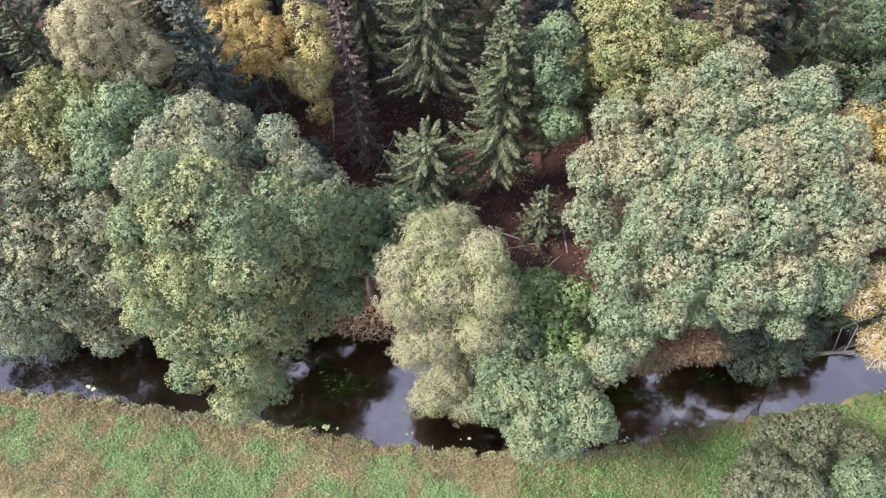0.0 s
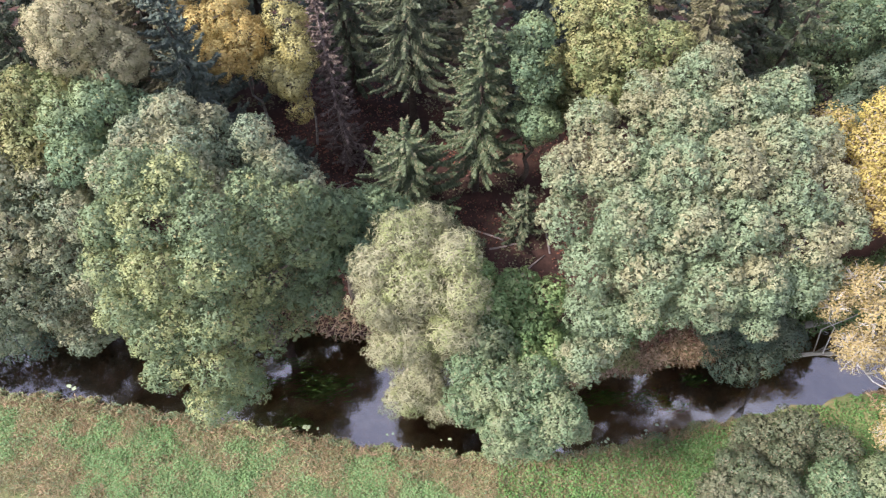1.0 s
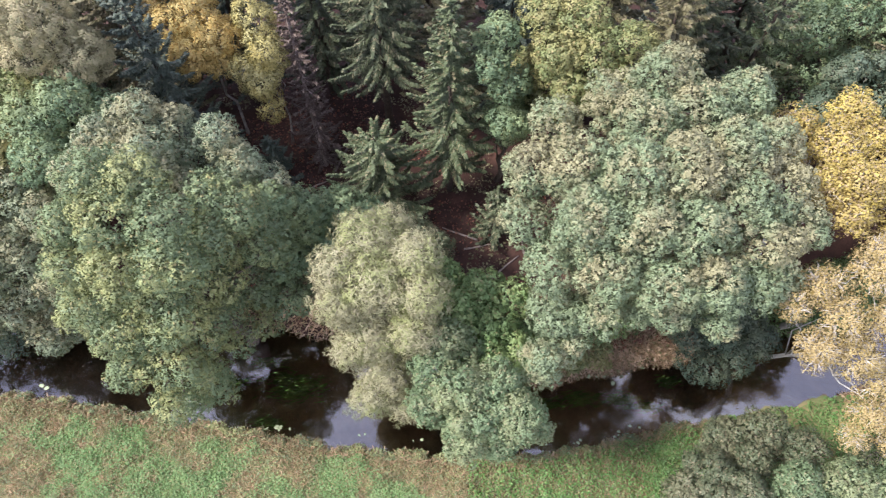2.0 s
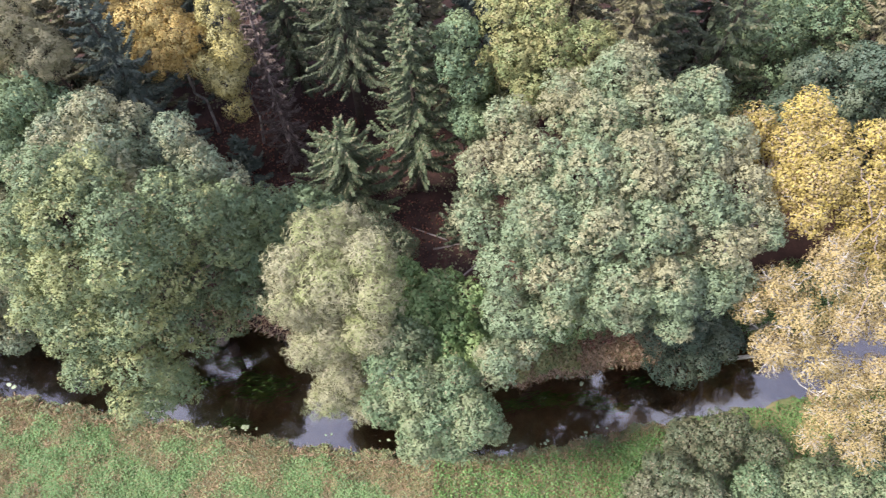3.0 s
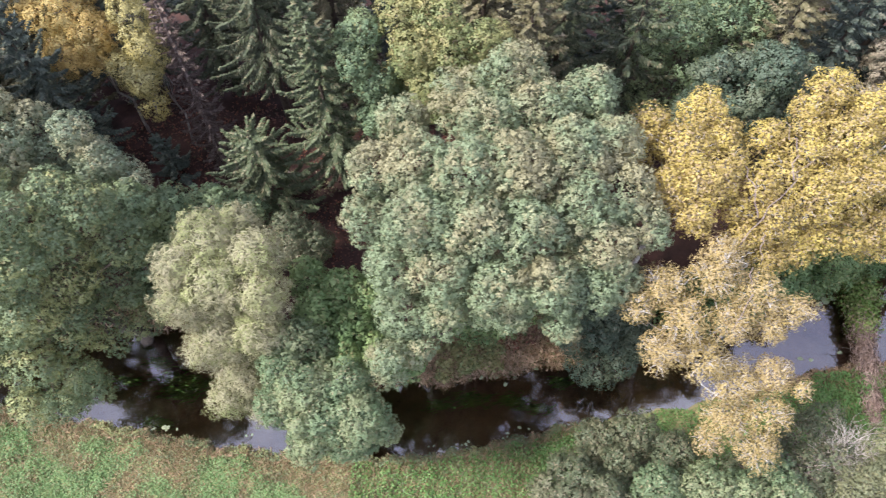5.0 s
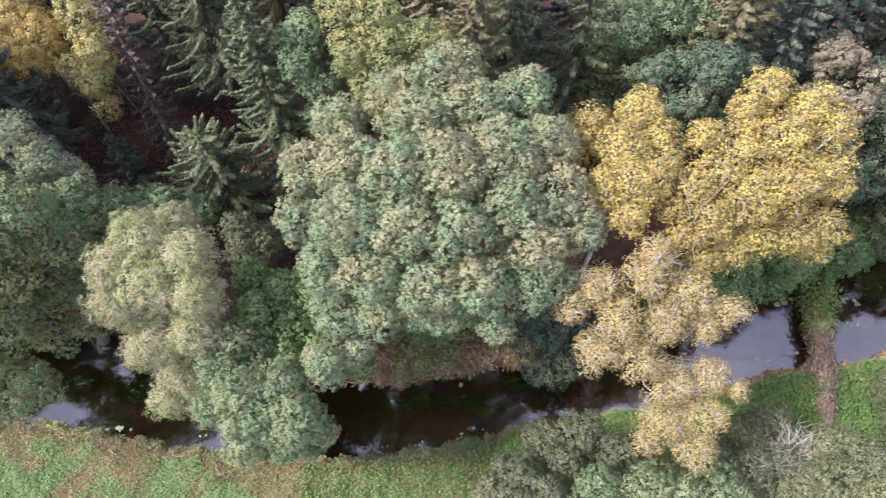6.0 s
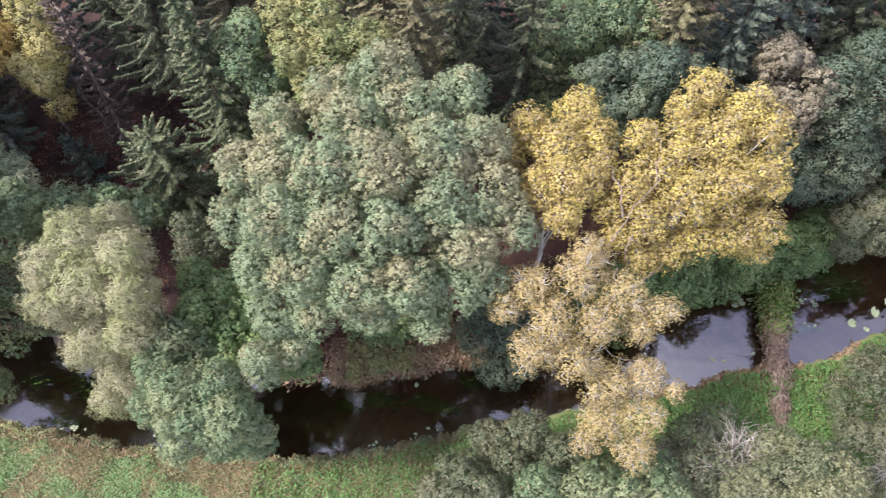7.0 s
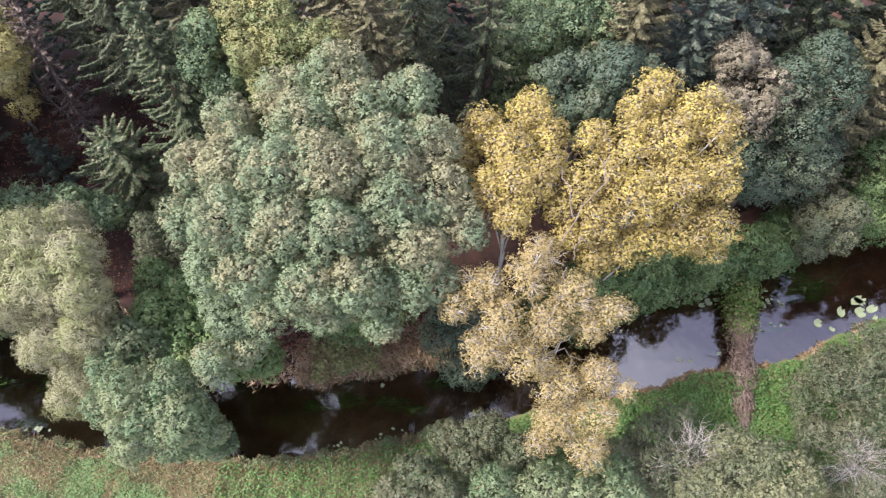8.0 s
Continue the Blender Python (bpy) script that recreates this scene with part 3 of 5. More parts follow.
def spruce(name, base, height, radius, needles, label, seed=1, bare=0.12, dens=1.0, droop=0.25, step=0.5, sparse=1.0, category="spruce tree", group="", tilt=(0, 0), power=0.85, wood=None, joined=False, rise=0.75, broad=1.2):
    """A spruce: straight trunk and tiers of sagging branches, each with its needled twigs."""
    rng = np.random.default_rng(seed)
    wood = wood or M_BARK_SPRUCE
    bx, by = base
    bz = float(land(bx, by)) - 0.08
    ob = anchor(name, bx, by, bz, label, category, group)

    def stem(z):
        return np.array((tilt[0] * z / height, tilt[1] * z / height, z))

    r0 = 0.013 * height
    part("trunk", tubes_mesh("trunk", [([stem(height * k / 10) for k in range(11)], [r0 * (1.2 if k == 0 else 1 - 0.93 * k / 10) for k in range(11)], 8)]), wood, ob)
    z, turn = height * bare, rng.uniform(0, 6)
    all_v, all_f, all_m = [], [], []
    while z < height - 0.1:
        f = (z - height * bare) / (height * (1 - bare))
        R = radius * (1 - f) ** power + 0.16
        if f < 0.12:
            R *= 0.75 + 2 * f
        n = max(3, int(rng.integers(5, 8) * sparse + 0.5))
        turn += 0.7
        for k in range(n):
            a = turn + 2 * math.pi * k / n + rng.normal(0, 0.22)
            L = R * rng.uniform(0.7, 1.15)
            zz = min(height, z + rng.uniform(-0.4, 0.4) * step)
            up = rise * f ** 1.5 - droop * (1 - f) * 1.2
            out = np.array((math.cos(a), math.sin(a), 0))
            side = np.array((-out[1], out[0], 0))
            sway = rng.normal(0, 0.06)
            t = np.linspace(0, 1, 6)[:, None]
            line = stem(zz) + out * L * t + side * sway * L * t * t + np.array((0, 0, 1.0)) * L * (up * t - 0.18 * (1 - f) * np.sin(math.pi * t) + 0.16 * t * t)
            vs, fs = tube_arrays(line, [0.026 * (1 - 0.85 * i / 5) * (0.45 + L / radius) for i in range(6)], 4)
            vs = [tuple(v) for v in vs]
            woody = len(fs)
            if dens > 0:
                m = max(8, int(L * 58 * dens))
                s = np.sort(rng.uniform(0.08, 1.0, m)) ** 0.85
                pos = np.stack([np.interp(s, np.linspace(0, 1, 6), line[:, c]) for c in range(3)], -1)
                sg = rng.choice((-1, 1), m)[:, None]
                tw = (0.14 + 0.40 * (1 - s) ** 0.8 * min(1.0, L / 1.8)) * rng.uniform(0.6, 1.15, m)
                along = unit(side * sg * rng.uniform(0.5, 1.0, (m, 1)) + out * 0.85 + np.array((0, 0, -1.0)) * rng.uniform(0.05, 0.95, (m, 1)) * (0.15 + (1 - f) * droop * 3.2))
                h = max(4, int(L * 8))
                s2 = np.linspace(0.2, 1.0, h)
                pos2 = np.stack([np.interp(s2, np.linspace(0, 1, 6), line[:, c]) for c in range(3)], -1)
                q = blades(rng, np.concatenate([pos + along * tw[:, None] * 0.5, pos2]),
                          np.concatenate([np.array((0, 0, 1.0)) + rng.normal(0, 0.35, (m, 3)) + out * 0.2, np.tile((0, 0, 1.0), (h, 1)) + rng.normal(0, 0.25, (h, 3))]),
                          np.concatenate([along, np.tile(out + (0, 0, up * 0.6), (h, 1))]),
                          np.concatenate([tw, np.full(h, 0.3)]), np.concatenate([0.085 * broad * rng.uniform(0.7, 1.3, m), np.full(h, 0.13 * broad)]))
                o = len(vs)
                vs += [tuple(v) for v in q.reshape(-1, 3).tolist()]
                fs += [(o + 3 * i, o + 3 * i + 1, o + 3 * i + 2) for i in range(len(q))]
            slots = [0] * woody + [1] * (len(fs) - woody)
            if joined:
                all_f += [tuple(i + len(all_v) for i in f) for f in fs]
                all_v += vs
                all_m += slots
            else:
                branch_part("branch", vs, fs, slots, wood, needles, ob)
        z += step * (0.75 + 0.55 * (1 - f))
    if joined:
        tagged(branch_part("foliage", all_v, all_f, all_m, wood, needles, ob), kind="stuff")
    return ob


# -- broadleaved trees along the far bank --
broadleaf("ash_tree", (11.2, 14.3), balls([(11.7, 19.1, 17.9, 1.48), (9.6, 18.5, 17, 1.58), (7.1, 17.7, 16.5, 1.18), (14.7, 18.3, 17.7, 1.24), (12.9, 17.4, 17.8, 1.45), (10.7, 16.8, 17.6, 1.55), (6.1, 15.4, 16.5, 1.2), (5.8, 13.6, 15.6, 1.1), (7.8, 15.2, 17.1, 1.45), (8, 12.6, 17.4, 1.42), (9.9, 14.2, 18.1, 1.46), (11.9, 14.5, 18.3, 1.49), (14, 15.4, 17.9, 1.46), (15.6, 16.2, 17.6, 1.15), (15.9, 14.5, 16.8, 1.43), (14.2, 13.6, 17.1, 1.43), (16.9, 13.3, 16, 1.04), (15.2, 12.2, 16.3, 1.38), (10.3, 12.3, 17.6, 1.31), (12.2, 12.2, 17.5, 1.37), (7, 11.8, 15, 1.24), (8.9, 10.9, 16.3, 1.29), (11.1, 10.4, 16.2, 1.23), (13, 10.6, 16.3, 1.28)]) + balls([(14.8, 10.8, 15.1, 1.1), (16, 11.5, 14.8, 1.02), (13.8, 9.8, 14, 0.82), (11.8, 9.9, 14.8, 0.81), (7.4, 10.5, 13, 1.26), (6.8, 8.6, 12.3, 1.12), (8, 9.4, 11.9, 0.95), (9.2, 10.3, 13.7, 1.06), (10.6, 10.3, 13.4, 0.69)]) + [(11, 13.9, 13.2, 4.2, 3.4, 3.6)],
          M_ASH, M_BARK, "large pale green ash tree with beige tufts on the bank", "ash tree", 11, leaf=0.12, count=240000, slim=0.5, lobe_r=0.38, tuft_r=0.13, gaps=0.08, ragged=1, under=-0.45, fill=0.14, trunk_r=0.42, twigs=200, twig_r=0.02, inner=2, flat=0.95)
broadleaf("oak_tree", (-9.6, 12.9), balls([(-10, 14.2, 16.9, 1.35), (-11.9, 14.5, 17, 1.29), (-10.9, 12.6, 16.6, 1.54), (-7.3, 14.2, 15.9, 1.19), (-6.3, 14.1, 15.2, 1.18), (-8.8, 12.4, 16.6, 1.35), (-8.3, 11, 15.9, 1.39), (-10.6, 10.9, 15.3, 1.34), (-13, 11.4, 14.6, 1.31), (-13, 12.9, 15.6, 1.26), (-12.7, 9.9, 13, 1.4), (-11.3, 9.4, 12.1, 1.5), (-9.1, 9.9, 12.9, 1.41), (-9.7, 8.6, 10.3, 1.45), (-11.6, 8.2, 10.2, 1.13), (-10.3, 7.1, 8.3, 1), (-5.4, 13.7, 12.9, 1.26), (-8.1, 11.9, 12.5, 1.39), (-7.3, 12.4, 15.1, 0.97)]) + balls([(-7.5, 13.3, 9.3, 1.63), (-8.6, 11.8, 6.8, 1.73), (-7.4, 12.4, 6.1, 1.36), (-9.1, 10.2, 9.6, 1.4), (-9.2, 8.8, 7.7, 1.1), (-10.5, 7.7, 5.6, 0.95), (-9.6, 8.9, 4.8, 1.1), (-10.8, 8.2, 3.4, 0.8), (-13.5, 11.4, 10.4, 1.5), (-14.2, 12.0, 7.8, 1.6), (-12.4, 11.6, 8.2, 1.6)]) + [(-9.6, 12, 11.6, 3, 2.6, 3.4)],
          M_OAK, M_BARK, "broad oak leaning over the river with yellowing bough tips", "oak tree", 21, leaf=0.12, count=125000, slim=0.65, lobe_r=0.5, tuft_r=0.17, flat=0.7, ragged=1.3, gaps=0.2, trunk_r=0.36, under=-0.7, twigs=160, inner=2)
broadleaf("oak_tree", (-18.6, 14.3), balls([(-20.2, 16, 13.7, 1.67), (-18.3, 15.8, 12.7, 1.75), (-19.8, 14, 11.9, 1.84), (-17.6, 13.7, 11.3, 1.72), (-16.1, 14.8, 12.8, 1.34), (-20, 12.1, 10.2, 1.82), (-18.4, 12, 8.9, 1.83), (-20.9, 10.4, 8.7, 1.55), (-17.7, 10.8, 7.2, 1.28), (-22.2, 14.6, 12.9, 1.86), (-22.9, 12, 10.9, 1.91), (-15.8, 12.4, 10.4, 1.26)]) + [(-19.2, 14, 8.4, 3.2, 2.4, 3.6), (-18.6, 12.2, 5.6, 2.2, 1.4, 2.4)],
          M_OAK_GREY, M_BARK, "grey-green oak with dense drooping boughs at the water", "oak tree", 22, leaf=0.13, count=95000, slim=0.6, lobe_r=0.5, tuft_r=0.18, flat=0.7, ragged=1.3, gaps=0.12, trunk_r=0.34, under=-0.8, inner=2)
broadleaf("oak_tree", (-19.4, 18.4), balls([(-19.1, 19.7, 14.4, 1.78), (-20.7, 18.8, 14.1, 1.49), (-17.4, 20.1, 15.1, 1.12), (-18.8, 17.7, 14, 1.51), (-22.7, 18.3, 14, 1.75), (-20.6, 17.4, 13.7, 1.27)]) + [(-19.6, 18.6, 11.4, 2.4, 2, 2.8)],
          M_OAK_YELLOW, M_BARK, "yellow-green oak at the forest edge", "oak tree", 23, leaf=0.13, count=42000, slim=0.6, lobe_r=0.6, tuft_r=0.2, ragged=1.2, trunk_r=0.28, inner=2)
broadleaf("oak_tree", (-15, 18.4), balls([(-14.9, 19.1, 15.7, 1.41), (-16.1, 18.2, 15.2, 1.3), (-13.9, 18.9, 14.9, 1.06), (-15.9, 16.6, 14.6, 1.24)]) + [(-15, 18.4, 12.2, 1.9, 1.6, 2.6), (-12.9, 17.8, 11, 1.8, 1.5, 2.4)],
          M_OAK_GREEN, M_BARK, "fresh green oak at the forest edge", "oak tree", 24, leaf=0.13, count=38000, slim=0.6, lobe_r=0.6, tuft_r=0.2, trunk_r=0.26, inner=2)
broadleaf("oak_tree", (-10.6, 17.6), balls([(-11.8, 18.5, 15.3, 1.26), (-10.5, 18.4, 14.4, 1.3), (-12.8, 17.3, 15.1, 1.29), (-11, 16.5, 14.9, 1.43), (-9.6, 17.8, 13.3, 1.26), (-8.5, 18.3, 12.5, 0.99), (-7.5, 18.2, 11.7, 0.74), (-9.7, 15.9, 13.3, 1.2), (-14, 15.9, 14.7, 1.18), (-7.8, 17.7, 15, 0.99), (-7, 17, 14.1, 0.96), (-5.8, 16.6, 12.9, 0.88)]) + [(-10.8, 17.2, 11.8, 2.3, 1.8, 2.8), (-8.6, 17.2, 9.6, 1.8, 1.5, 2.4)],
          M_LIME, M_BARK, "grey-green lime tree behind the bank oaks", "lime tree", 25, leaf=0.12, count=76000, slim=0.55, lobe_r=0.42, tuft_r=0.16, ragged=0.8, trunk_r=0.28, inner=2)
broadleaf("oak_tree", (-4.8, 15.7), balls([(-5.7, 15.5, 12.7, 1.24), (-4.7, 16.2, 10.8, 1.37), (-3.2, 17.2, 9.7, 1.26), (-1.7, 17.4, 8.8, 0.96), (-5.7, 14.6, 9.4, 1.31), (-6, 13.6, 6.5, 1.36), (-4.6, 15.6, 8.7, 1.28)]) + [(-4.6, 15.6, 8, 2.3, 1.6, 2.6)],
          M_OAK_GREEN, M_BARK, "dark green oak on the far bank beside a willow", "oak tree", 26, leaf=0.14, count=46000, slim=0.6, lobe_r=0.55, tuft_r=0.2, ragged=1.2, trunk_r=0.28, under=-0.8, inner=2)
broadleaf("alder_tree", (-24.6, 14.7), [(-24.6, 14.4, 7.6, 3.6, 2.9, 6), (-23.8, 12.2, 3.4, 2.2, 1.7, 3.0), (-26.8, 11.9, 3.0, 2.4, 1.8, 2.8)],
          M_BLUEGREEN, M_BARK, "dark green alder overhanging the water", "alder tree", 27, leaf=0.14, count=44000, slim=0.6, lobe_r=0.75, tuft_r=0.26, trunk_r=0.26, under=-0.9)
broadleaf("willow_tree", (0.2, 12.6), balls([(-0.7, 12.6, 15, 1.36), (-1.9, 11.7, 14.6, 1.17), (0.2, 13.5, 14.7, 0.92), (1.4, 11.9, 15.3, 1.18), (-0.2, 11.1, 14.4, 1.44), (-1.8, 10.4, 13.6, 1.16), (1.7, 10.6, 14.5, 1.13), (-0.6, 9.8, 11.7, 1.46), (-1.7, 9.2, 10.6, 1.02), (-0, 8.6, 9.7, 1.42), (-0.7, 7.6, 8.9, 1.05), (1.3, 9.5, 12.8, 1.13), (1, 7.4, 8.4, 0.98)]) + [(-0.2, 10.8, 11.2, 1.5, 1.7, 3)],
          M_WILLOW, M_BARK, "pale olive willow with fine hanging twigs over the river", "willow tree", 31, leaf=0.24, count=95000, slim=0.12, lobe_r=0.45, tuft_r=0.22, droop=0.3, under=-0.9, ragged=1.8, trunk_r=0.26, twigs=260, twig_r=0.012, inner=0, fill=0.5)
broadleaf("alder_tree", (4.4, 6.8), balls([(2.3, 8.4, 11.6, 1.16), (3.5, 7.3, 12, 1.27), (5.1, 7.5, 12, 1.24), (4.2, 6.2, 11.8, 1.37), (5.8, 6.2, 12.2, 1.13), (3.7, 5.3, 11.2, 0.97), (2.2, 7, 10.9, 1.09), (5.2, 5.4, 10.8, 0.82), (2.5, 9.5, 12, 1.08), (3.2, 9.3, 11.1, 0.98), (6.8, 6, 10.9, 0.52)]) + [(4.2, 7, 8.8, 1.7, 1.2, 2.8), (4.4, 6.7, 5.2, 1.4, 1, 2.2)],
          M_ALDER, M_BARK, "light green alder standing at the near water edge", "alder tree", 32, leaf=0.11, count=90000, slim=0.55, lobe_r=0.36, tuft_r=0.14, ragged=1.1, gaps=0.04, trunk_r=0.2, under=-0.9, stems=3, inner=2)
broadleaf("hazel_shrub", (5, 12.3), balls([(4.3, 12.2, 10.8, 1.17), (3.3, 11, 10.9, 1.16), (4.9, 10.6, 10.6, 1.16), (4.4, 9.4, 10.4, 1.07), (5.6, 11.8, 11.2, 1), (2.5, 13, 10.5, 0.85), (5.7, 9.7, 10.1, 0.93)]) + [(4.4, 11.2, 7.6, 1.5, 1.4, 2.8), (6.2, 10.7, 6.4, 1.7, 1.3, 3.2), (3.6, 12.9, 6.5, 1.9, 1.5, 3)],
          M_HAZEL_LIFTED, M_BARK, "bright green hazel between willow and ash", "hazel", 33, leaf=0.14, count=60000, slim=0.65, lobe_r=0.45, tuft_r=0.18, ragged=1.3, trunk_r=0.14, under=-0.8, stems=3)
broadleaf("hazel_shrub", (0.9, 17.4), balls([(0.7, 16.7, 8.4, 0.94), (1.9, 15.8, 8, 0.94), (1.1, 15.3, 8.3, 0.93)]) + [(1.0, 17.2, 5.2, 1.3, 1.0, 2.2)],
          M_SALLOW, M_BARK, "olive brown shrub in the shade of the wood edge", "hazel", 34, leaf=0.12, count=14000, slim=0.6, lobe_r=0.4, tuft_r=0.17, trunk_r=0.09, stems=3)
broadleaf("elder_shrub", (17.6, 13.9), [(17.0, 13.0, 4.7, 1.8, 1.6, 3.6), (18.6, 12.5, 3.7, 1.8, 1.5, 3), (17.4, 11.8, 2.8, 1.3, 1.1, 2)],
          M_BLUEGREEN, M_BARK, "dark green elder hanging over the bank", "elder shrub", 35, leaf=0.14, count=30000, slim=0.6, lobe_r=0.8, tuft_r=0.26, trunk_r=0.12, under=-0.9, stems=3)
broadleaf("hawthorn_shrub", (10.6, 13.7), [(10.2, 13.6, 3.4, 1.8, 1.2, 2), (12.6, 14.2, 3.4, 1.8, 1.2, 2)],
          M_HAZEL, M_BARK, "green shrub below the ash crown", "shrub", 36, leaf=0.13, count=14000, slim=0.6, lobe_r=0.6, tuft_r=0.3, trunk_r=0.08, stems=2)
# -- yellow poplars --
broadleaf("poplar_tree", (19.4, 15.6), balls([(19.9, 18.6, 16.7, 0.97), (20.6, 17.5, 16.5, 0.83), (17.7, 18.4, 15.8, 1.02), (18.8, 16.6, 16.6, 1.1), (16.9, 16.7, 15.7, 0.86), (19.3, 15, 16.8, 1.09), (18.1, 15, 16.3, 0.94), (20.2, 15.6, 16.9, 0.81), (19, 13.8, 16.1, 0.83)]),
          M_YELLOW, M_BARK_PALE, "golden yellow poplar beside the ash", "poplar tree", 41, gaps=0.26, leaf=0.1, count=28000, slim=0.7, lobe_r=0.34, tuft_r=0.16, ragged=2.4, trunk_r=0.17, fill=0.45, twigs=420, twig_r=0.015, limb=0.3, inner=1)
golden = broadleaf("poplar_tree", (23, 14.8), balls([(25, 19.4, 17.1, 1.09), (26.6, 18.5, 17, 1.11), (27.5, 17.7, 17, 1.01), (24.2, 18.4, 16.7, 1), (25.4, 17.2, 16.9, 1.23), (23.7, 16.8, 16.5, 1.11), (27.4, 16.3, 15.8, 1.2), (25.5, 15.5, 16.1, 1.27), (24.1, 14.9, 16, 1.12), (27.8, 15, 14, 1.08), (26.4, 14.5, 14.1, 1.12), (25, 14.2, 13.9, 1.06), (22.8, 15.8, 16.4, 0.92), (22.5, 17.5, 16.4, 0.82), (21.8, 15.3, 16.2, 0.93), (22.5, 14, 15.5, 0.96), (27.9, 14.4, 12.7, 0.73), (23.7, 13.5, 13.9, 0.94), (21.5, 13.7, 14.9, 0.89), (22.6, 13, 14.1, 0.82), (20.9, 14.5, 15.6, 0.66)]),
          M_YELLOW, M_BARK_PALE, "golden yellow poplar with pale bare limbs showing", "poplar tree", 44, gaps=0.26, leaf=0.1, count=54000, slim=0.7, lobe_r=0.34, tuft_r=0.16, ragged=2.4, trunk_r=0.2, fill=0.45, twigs=800, twig_r=0.015, limb=0.34, inner=1)
for a, b, c in [((20.9, 12.9, 15.4), (21.6, 13.9, 17.0), (23.1, 15.3, 18.3)), ((21.3, 13.6, 16.6), (21.0, 14.8, 17.3), (20.6, 15.9, 17.6)), ((21.8, 13.4, 15.8), (21.5, 12.7, 16.2), (21.3, 11.9, 16.3)),
                ((22.4, 14.7, 17.7), (22.6, 15.9, 18.0), (22.4, 17.2, 18.0)), ((21.1, 11.8, 15.9), (20.9, 10.6, 15.9), (20.2, 9.4, 15.2))]:
    limb_rng = np.random.default_rng(int(a[0] * 10))
    line = crooked(limb_rng, a, b, 4, 0.16) + crooked(limb_rng, b, c, 4, 0.16)[1:]
    part("limb", tubes_mesh("limb", [([p - np.array(golden.location) for p in line], [0.028 - 0.0022 * k for k in range(9)], 6)]), M_DEADWOOD, golden, "pale bare limb")
broadleaf("poplar_tree", (20.6, 13.6), balls([(16.8, 10.5, 14.5, 0.71), (17.9, 11.2, 14.9, 1), (19.6, 11.5, 15.6, 1), (20.1, 12.5, 15.5, 0.9), (21.4, 11, 15.2, 1), (23, 10.5, 14.6, 0.82), (18.8, 10, 14.6, 1.01), (20.6, 10, 14.5, 0.96), (18.1, 9.1, 13.3, 0.98), (19.7, 8.9, 13, 1.07), (22.2, 10.1, 13.8, 0.74), (21.3, 8.3, 11.9, 1.11), (22.9, 8.5, 12.1, 0.89), (24, 8, 12.2, 0.49), (21.3, 7.1, 10.6, 1.05), (22.9, 7.1, 10.9, 0.97), (22.6, 6, 10, 0.91), (20.7, 6.3, 9.7, 0.75)]),
          M_PEACH, M_BARK_PALE, "thinning pale yellow poplar with white twigs leaning over water", "poplar tree", 42, gaps=0.3, leaf=0.085, count=48000, slim=0.6, lobe_r=0.34, tuft_r=0.17, ragged=2.2, trunk_r=0.16, fill=0.5, twigs=1500, twig_r=0.013, under=-0.7, limb=0.24, inner=0)
broadleaf("alder_tree", (27.0, 17.8), [(26.6, 16.0, 5.3, 2.2, 1.6, 3.8), (29.4, 17.2, 4.1, 2.4, 1.6, 3.2), (23.6, 14.6, 4.9, 2.4, 1.6, 3.8)],
          M_HAZEL, M_BARK, "dark green alder undergrowth below the poplars", "alder tree", 43, leaf=0.14, count=36000, slim=0.6, lobe_r=0.75, tuft_r=0.26, trunk_r=0.14, under=-0.9, stems=3)
broadleaf("elder_shrub", (33.6, 19.4), [(32.2, 18.8, 2.7, 2.2, 1.4, 2.2), (35.0, 19.4, 2.6, 2.2, 1.4, 2.2), (37.0, 20.6, 3.1, 1.8, 1.4, 2.2)],
          M_HAZEL, M_BARK, "green shrubs along the far river bank", "elder shrub", 44, leaf=0.13, count=30000, slim=0.6, lobe_r=0.75, tuft_r=0.26, trunk_r=0.1, under=-0.9, stems=3)
# -- shrubs on the near bank --
broadleaf("sallow_shrub", (16, 4.4), balls([(15.3, 4.9, 6.3, 1.33), (14.3, 3.9, 6.5, 1.15), (16.7, 4, 7.2, 1.13)]) + [(15.6, 4, 5.4, 1.8, 1.3, 3)],
          M_SALLOW, M_BARK, "grey-green sallow on the near bank", "sallow shrub", 51, leaf=0.1, count=48000, slim=0.54, lobe_r=0.4, tuft_r=0.16, trunk_r=0.09, under=-0.8, stems=3, ragged=1.3)
broadleaf("sallow_shrub", (18.2, 6.6), balls([(16.9, 7, 5.2, 1.13), (18.5, 7.2, 5.8, 1.19), (20.1, 6.3, 6.3, 1.04), (17.7, 5.7, 6.1, 0.99)]) + [(18.2, 6.6, 3.6, 2.2, 1.2, 2.2)],
          M_SALLOW, M_BARK, "olive green sallow at the near water edge", "sallow shrub", 52, leaf=0.1, count=36000, slim=0.6, lobe_r=0.4, tuft_r=0.16, trunk_r=0.07, under=-0.8, stems=3, ragged=1.3)
broadleaf("sallow_shrub", (21.4, 4.4), balls([(18.9, 4.5, 8, 1.08), (21, 4.6, 8, 1.14), (22.7, 4.4, 7.9, 1.09), (24.4, 5.1, 7.4, 1.14), (24.5, 4, 8.1, 1.13)]) + [(20.6, 4.2, 5.4, 2.4, 1.3, 3), (23.4, 4.4, 5, 1.6, 1.2, 2.8)],
          M_ALDER, M_BARK, "blue-green sallow thicket on the near bank", "sallow shrub", 53, leaf=0.11, count=52000, slim=0.6, lobe_r=0.4, tuft_r=0.16, trunk_r=0.09, under=-0.8, stems=3, ragged=1.3)
